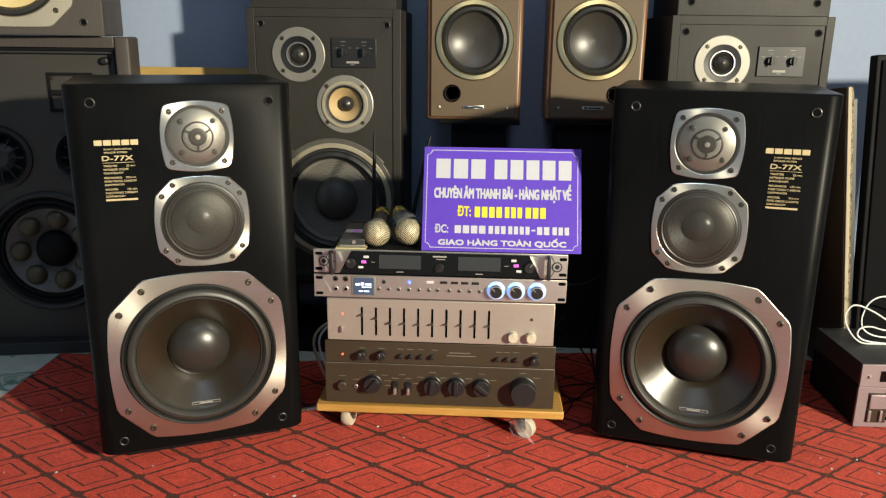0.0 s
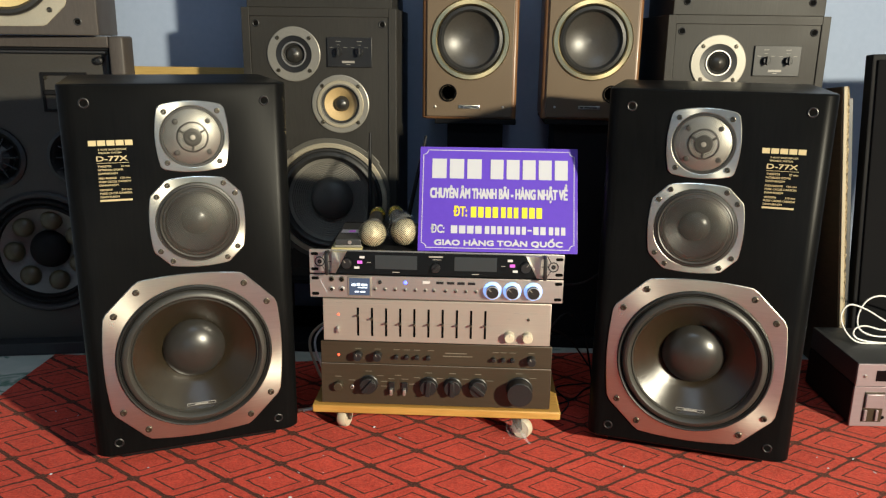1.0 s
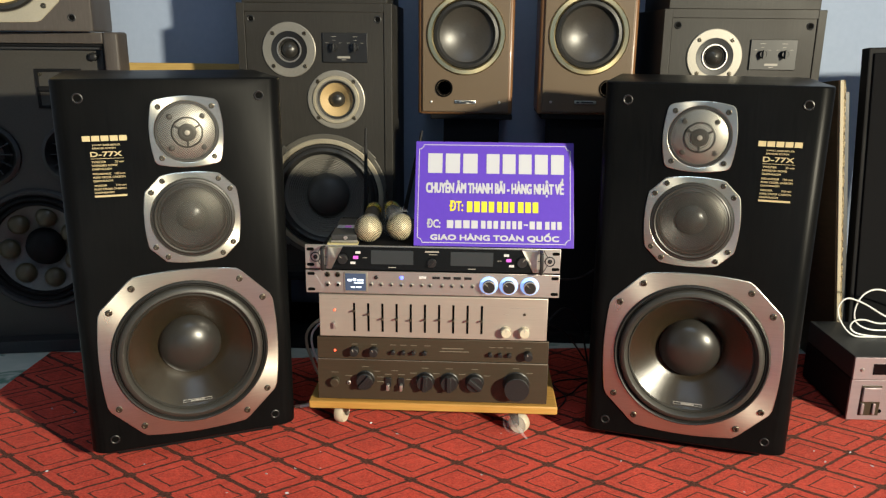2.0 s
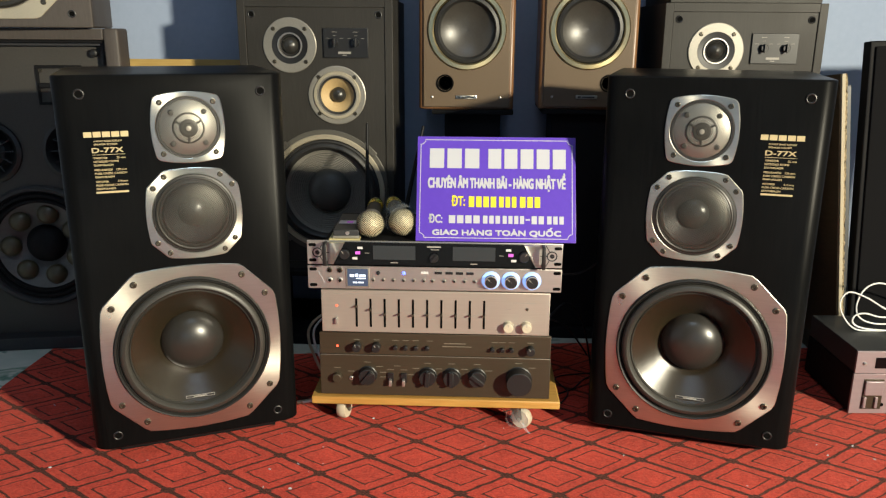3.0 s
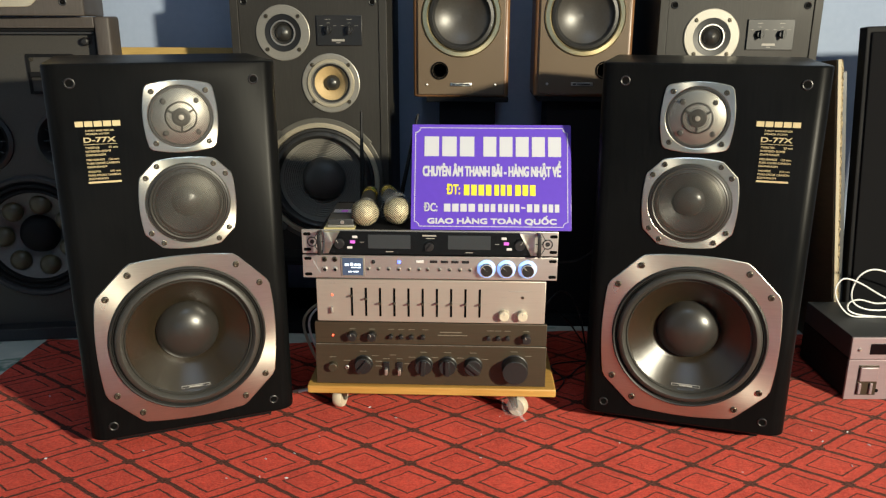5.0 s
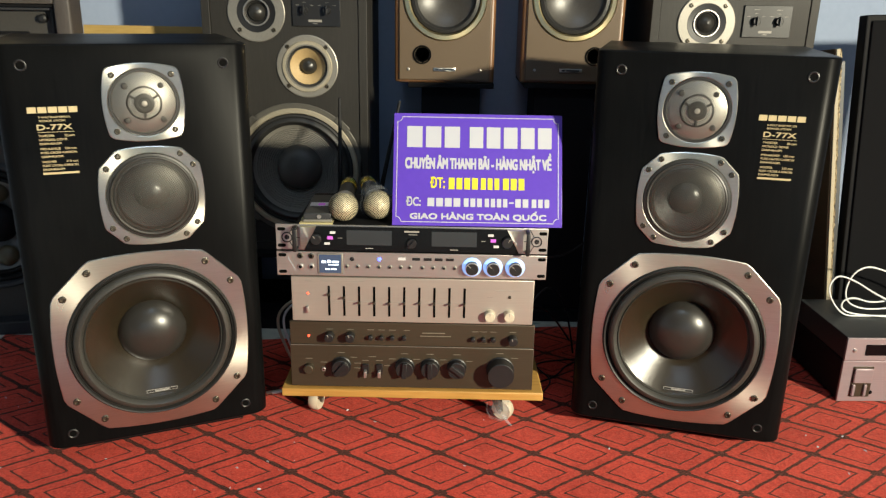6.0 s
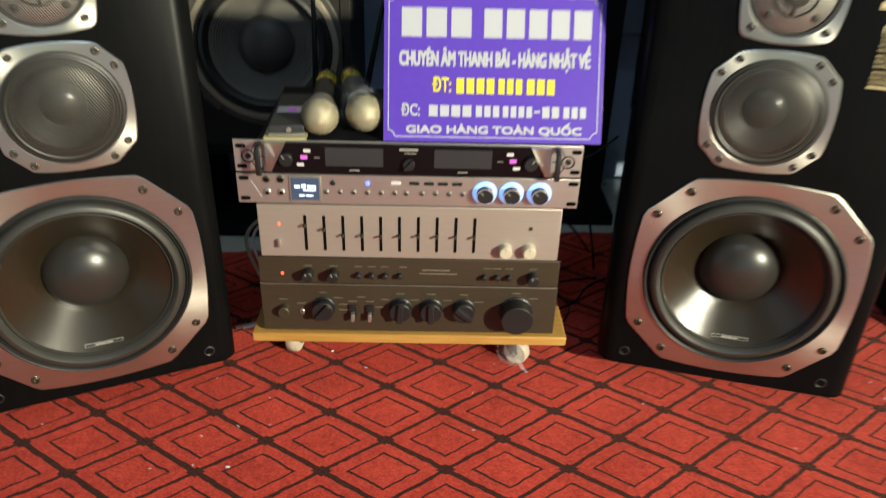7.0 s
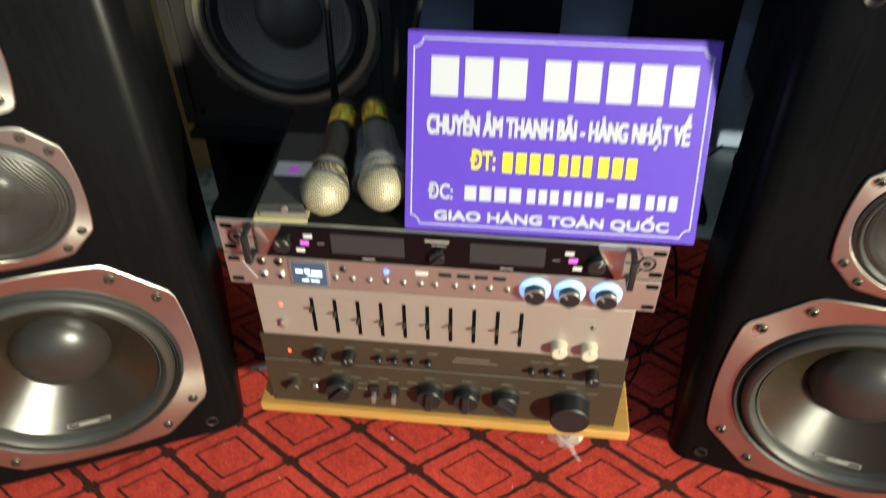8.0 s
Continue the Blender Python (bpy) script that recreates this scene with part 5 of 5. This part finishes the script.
def top_left_speaker():
    sp = thing("yellow_cone_speaker", pose(-0.972, 1.830, GROUND + 0.7825, 0, 0, 17), "grey-brown speaker with yellow cone, stacked on the stage speaker", "speaker")
    w, h = 0.375, 0.43
    cab = part("cabinet", box(-w / 2, w / 2, 0, 0.30, 0, h, 0.004), GREY_BROWN, sp)
    cut_round(cab, [(0, 0.145, 0.100)], 0.08)
    pl = part("woofer", plate(0.127, 0.127, 0.204, 0.03, 0.106), CREAM_RING, sp, "pale octagonal plate with yellow cone", 20)
    pl.location = (0, 0, 0.145)
    part("surround", lathe([(0.104, 0.0), (0.100, -0.008), (0.092, -0.009), (0.086, 0.002)], 56), RUBBER, pl)
    part("cone", lathe([(0.087, 0.001), (0.06, 0.018), (0.03, 0.036)], 56), YELLOW_CONE, pl, "yellow paper cone")
    part("dust_cap", lathe([(0.034, 0.032), (0.026, 0.020), (0, 0.014)], 36), YELLOW_CONE, pl)
    for a in (-45, 45, 135, 225):
        put("screw", SCREW_MESH, pl, 0.128 * math.cos(radians(a)), -0.003, 0.128 * math.sin(radians(a)))
    for x in (-0.145, 0.145):
        put("grommet", GROMMET_MESH, sp, x, 0, 0.030)
        put("socket", PIT_MESH, sp, x, -0.0002, 0.030)


top_left_speaker()


# ---- boards and the far right ----
solid("wood_panel", box(-0.175, 0.16, 0, 0.016, 0, 0.708, 0.001), PLANK, pose(-0.66, 2.10, GROUND, -4), "bare yellow wood panel leaning on the wall", "panel")


def chip_board():
    """Board on edge, leaning back and to one side: a smooth lip along the front and a torn core beside it."""
    p = thing("chipboard_panel", pose(0.951, 1.828, GROUND, -6, -4.5, 0), "chipboard panel with crumbling raw edge, leaning at the wall", "panel")
    h = 0.702
    rnd = random.Random(11)
    part("lip", box(-0.0070, 0.0010, -0.0015, 0.20, 0, h, 0.0012), PALE_EDGE, p, "smooth pale front edge")
    core = bmesh.new()
    rows = []
    n = 150
    for k in range(n + 1):
        z = h * k / n
        ragged = 0.0062 + 0.0022 * noise.noise(Vector((0, 0, z * 60))) + rnd.uniform(-0.0012, 0.0012)
        dent = 0.0015 + rnd.uniform(0, 0.003)
        rows.append([(0.0011, dent * 0.3, z), (0.0036, dent, z), (ragged, dent * 0.6, z), (ragged - 0.0008, 0.20, z), (0.0011, 0.20, z)])
    loft(rows, core, True, True)
    part("core", core, CHIP, p, "torn chipboard core", 20)
    part("face", box(-0.0095, -0.0072, 0.003, 0.20, 0, h, 0.0004), BOARD_FACE, p, "brown board face", 0)
    return p


PALE_EDGE = mixed("pale_edge_strip", (0.34, 0.29, 0.19), (0.46, 0.40, 0.28), (0.55, 0.65), 0, (60, 60, 8), 12, 0.2, 0.0004)
chip_board()
solid("dark_panel", box(-0.005, 0.005, 0, 0.18, 0, 0.675, 0.001), STEEL_BODY, pose(0.968, 1.845, GROUND, -6, -4.5, 0), "thin dark panel leaning beside the chipboard", "panel")
tall = thing("tall_speaker", pose(1.136, 1.833, GROUND, -5, -1.8, 0), "tall black speaker front leaning at the wall", "speaker")
part("cabinet", box(-0.17, 0.17, 0.0, 0.035, 0.0, 0.775, 0.003), MATT_BLACK, tall)
part("front_cloth", box(-0.16, 0.16, -0.006, 0.0, 0.012, 0.763, 0.003), CLOTH, tall, "dark cloth front")


def deck_stack():
    low = thing("tape_deck", pose(1.0875, 1.625, PILE + 0.0005, 0, 0, 1.9), "aged silver deck with large keys, on the carpet", "tape deck")
    part("case", box(-0.213, 0.213, 0.005, 0.215, 0.004, 0.0905, 0.0015), MATT_BLACK, low)
    part("front_panel", box(-0.2145, 0.2145, 0, 0.006, 0.001, 0.0915, 0.001), PINK_SILVER, low)
    part("key_well", box(-0.192, -0.150, -0.002, 0.0005, 0.012, 0.080, 0.001), BROWN_PANEL, low)
    part("key", box(-0.190, -0.152, -0.007, -0.0015, 0.045, 0.077, 0.002), PINK_SILVER, low)
    part("key", box(-0.190, -0.184, -0.007, -0.0015, 0.016, 0.041, 0.0015), PINK_SILVER, low)
    part("key", box(-0.166, -0.160, -0.007, -0.0015, 0.016, 0.041, 0.0015), PINK_SILVER, low)
    part("jack", knob(0.004, 0.002), VOID, low).location = (-0.148, -0.0005, 0.022)
    up = thing("tuner", pose(1.0875, 1.624, PILE + 0.0935, 0, 0, 1.9), "slim silver-fronted tuner with dark cover, on a deck", "tuner")
    part("case", box(-0.213, 0.213, 0.005, 0.215, 0.0, 0.0495, 0.0015), STEEL_BODY, up)
    part("front_panel", box(-0.2145, 0.2145, 0, 0.006, 0.0, 0.0495, 0.001), PINK_SILVER, up)
    part("window", box(-0.175, 0.0, -0.0012, 0.0004, 0.012, 0.036, 0.0005), GLASS_BLACK, up)
    part("button", knob(0.0035, 0.004), SILVER, up).location = (-0.197, 0, 0.023)


deck_stack()

# thin white cable thrown on the tuner in tall loops
coil = [(1.10, 1.745, 0.1175), (1.03, 1.738, 0.1173), (0.96, 1.733, 0.1172), (0.918, 1.732, 0.121), (0.893, 1.740, 0.147), (0.887, 1.750, 0.176), (0.905, 1.755, 0.198), (0.940, 1.750, 0.189), (0.985, 1.742, 0.164), (1.04, 1.738, 0.140), (1.10, 1.750, 0.130),
        (1.13, 1.765, 0.150), (1.09, 1.772, 0.178), (1.02, 1.770, 0.204), (0.972, 1.765, 0.217), (0.940, 1.760, 0.203), (0.926, 1.755, 0.168), (0.934, 1.750, 0.141), (0.968, 1.745, 0.129), (1.03, 1.750, 0.131), (1.07, 1.752, 0.142),
        (1.04, 1.748, 0.150), (0.98, 1.744, 0.145), (0.942, 1.744, 0.153), (0.920, 1.744, 0.147), (0.917, 1.741, 0.131), (0.940, 1.737, 0.1205), (1.00, 1.728, 0.119), (1.06, 1.722, 0.119)]
solid("white_cable", tube(coil, 0.0019), WHITE_CABLE, pose(0, 0, 0), "loose loops of white cable on the tuner", "cable")

# loops of cable beside and behind the stack
for dx, r, mt in ((0, 0.0032, GREY_CABLE), (0.012, 0.0026, WHITE_CABLE)):
    pts = [(-0.20 + dx, 1.72, 0.145), (-0.250 + dx, 1.705, 0.142), (-0.283 + dx, 1.695, 0.118), (-0.289 + dx, 1.69, 0.085), (-0.272 + dx, 1.685, 0.035), (-0.24 + dx, 1.66, PILE + 0.006), (-0.262 + dx, 1.62, PILE + 0.004), (-0.30 + dx, 1.60, PILE + 0.004)]
    solid("stack_cable", tube(pts, r), mt, pose(0, 0, 0), "pale cable looping behind the amplifiers", "cable")
wires = [[(0.20, 1.74, 0.25), (0.26, 1.80, 0.215), (0.33, 1.86, 0.20), (0.39, 1.90, 0.225)], [(0.21, 1.75, 0.13), (0.27, 1.78, 0.105), (0.31, 1.83, 0.06), (0.36, 1.88, -0.02)], [(0.22, 1.72, 0.10), (0.28, 1.75, 0.16), (0.33, 1.80, 0.10), (0.36, 1.82, PILE + 0.003)],
         [(x, y, PILE + 0.0025) for x, y in ((0.24, 1.66), (0.30, 1.70), (0.34, 1.76), (0.40, 1.80))], [(x, y, PILE + 0.0025) for x, y in ((0.25, 1.60), (0.29, 1.68), (0.27, 1.76), (0.36, 1.79))], [(0.42, 2.20, 0.50), (0.47, 2.24, 0.52), (0.53, 2.26, 0.57), (0.58, 2.27, 0.60)], [(0.43, 2.27, 0.33), (0.49, 2.272, 0.327), (0.56, 2.272, 0.328)]]
for k, pts in enumerate(wires):
    solid("thin_wire", tube(pts, 0.0017 if k > 2 else 0.0022), DARK_CABLE, pose(0, 0, 0), "thin dark wire trailing behind the stack", "cable")


def litter():
    bm = bmesh.new()
    rnd = random.Random(4)
    for _ in range(70):
        x, y = rnd.uniform(-0.85, 0.95), rnd.uniform(0.9, 1.6)
        s = rnd.uniform(0.0008, 0.0026)
        own = bmesh.new()
        bmesh.ops.create_icosphere(own, subdivisions=1, radius=s)
        own.transform(pose(x, y, PILE + 0.0012, rnd.uniform(0, 90), 0, rnd.uniform(0, 180)) @ Matrix.Diagonal((1.6, 0.8, 0.5, 1)))
        joined(own, bm)
    solid("litter", bm, WHITE_INK, pose(0, 0, 0), "tiny pale crumbs scattered on the carpet", "litter", kind="stuff")


litter()
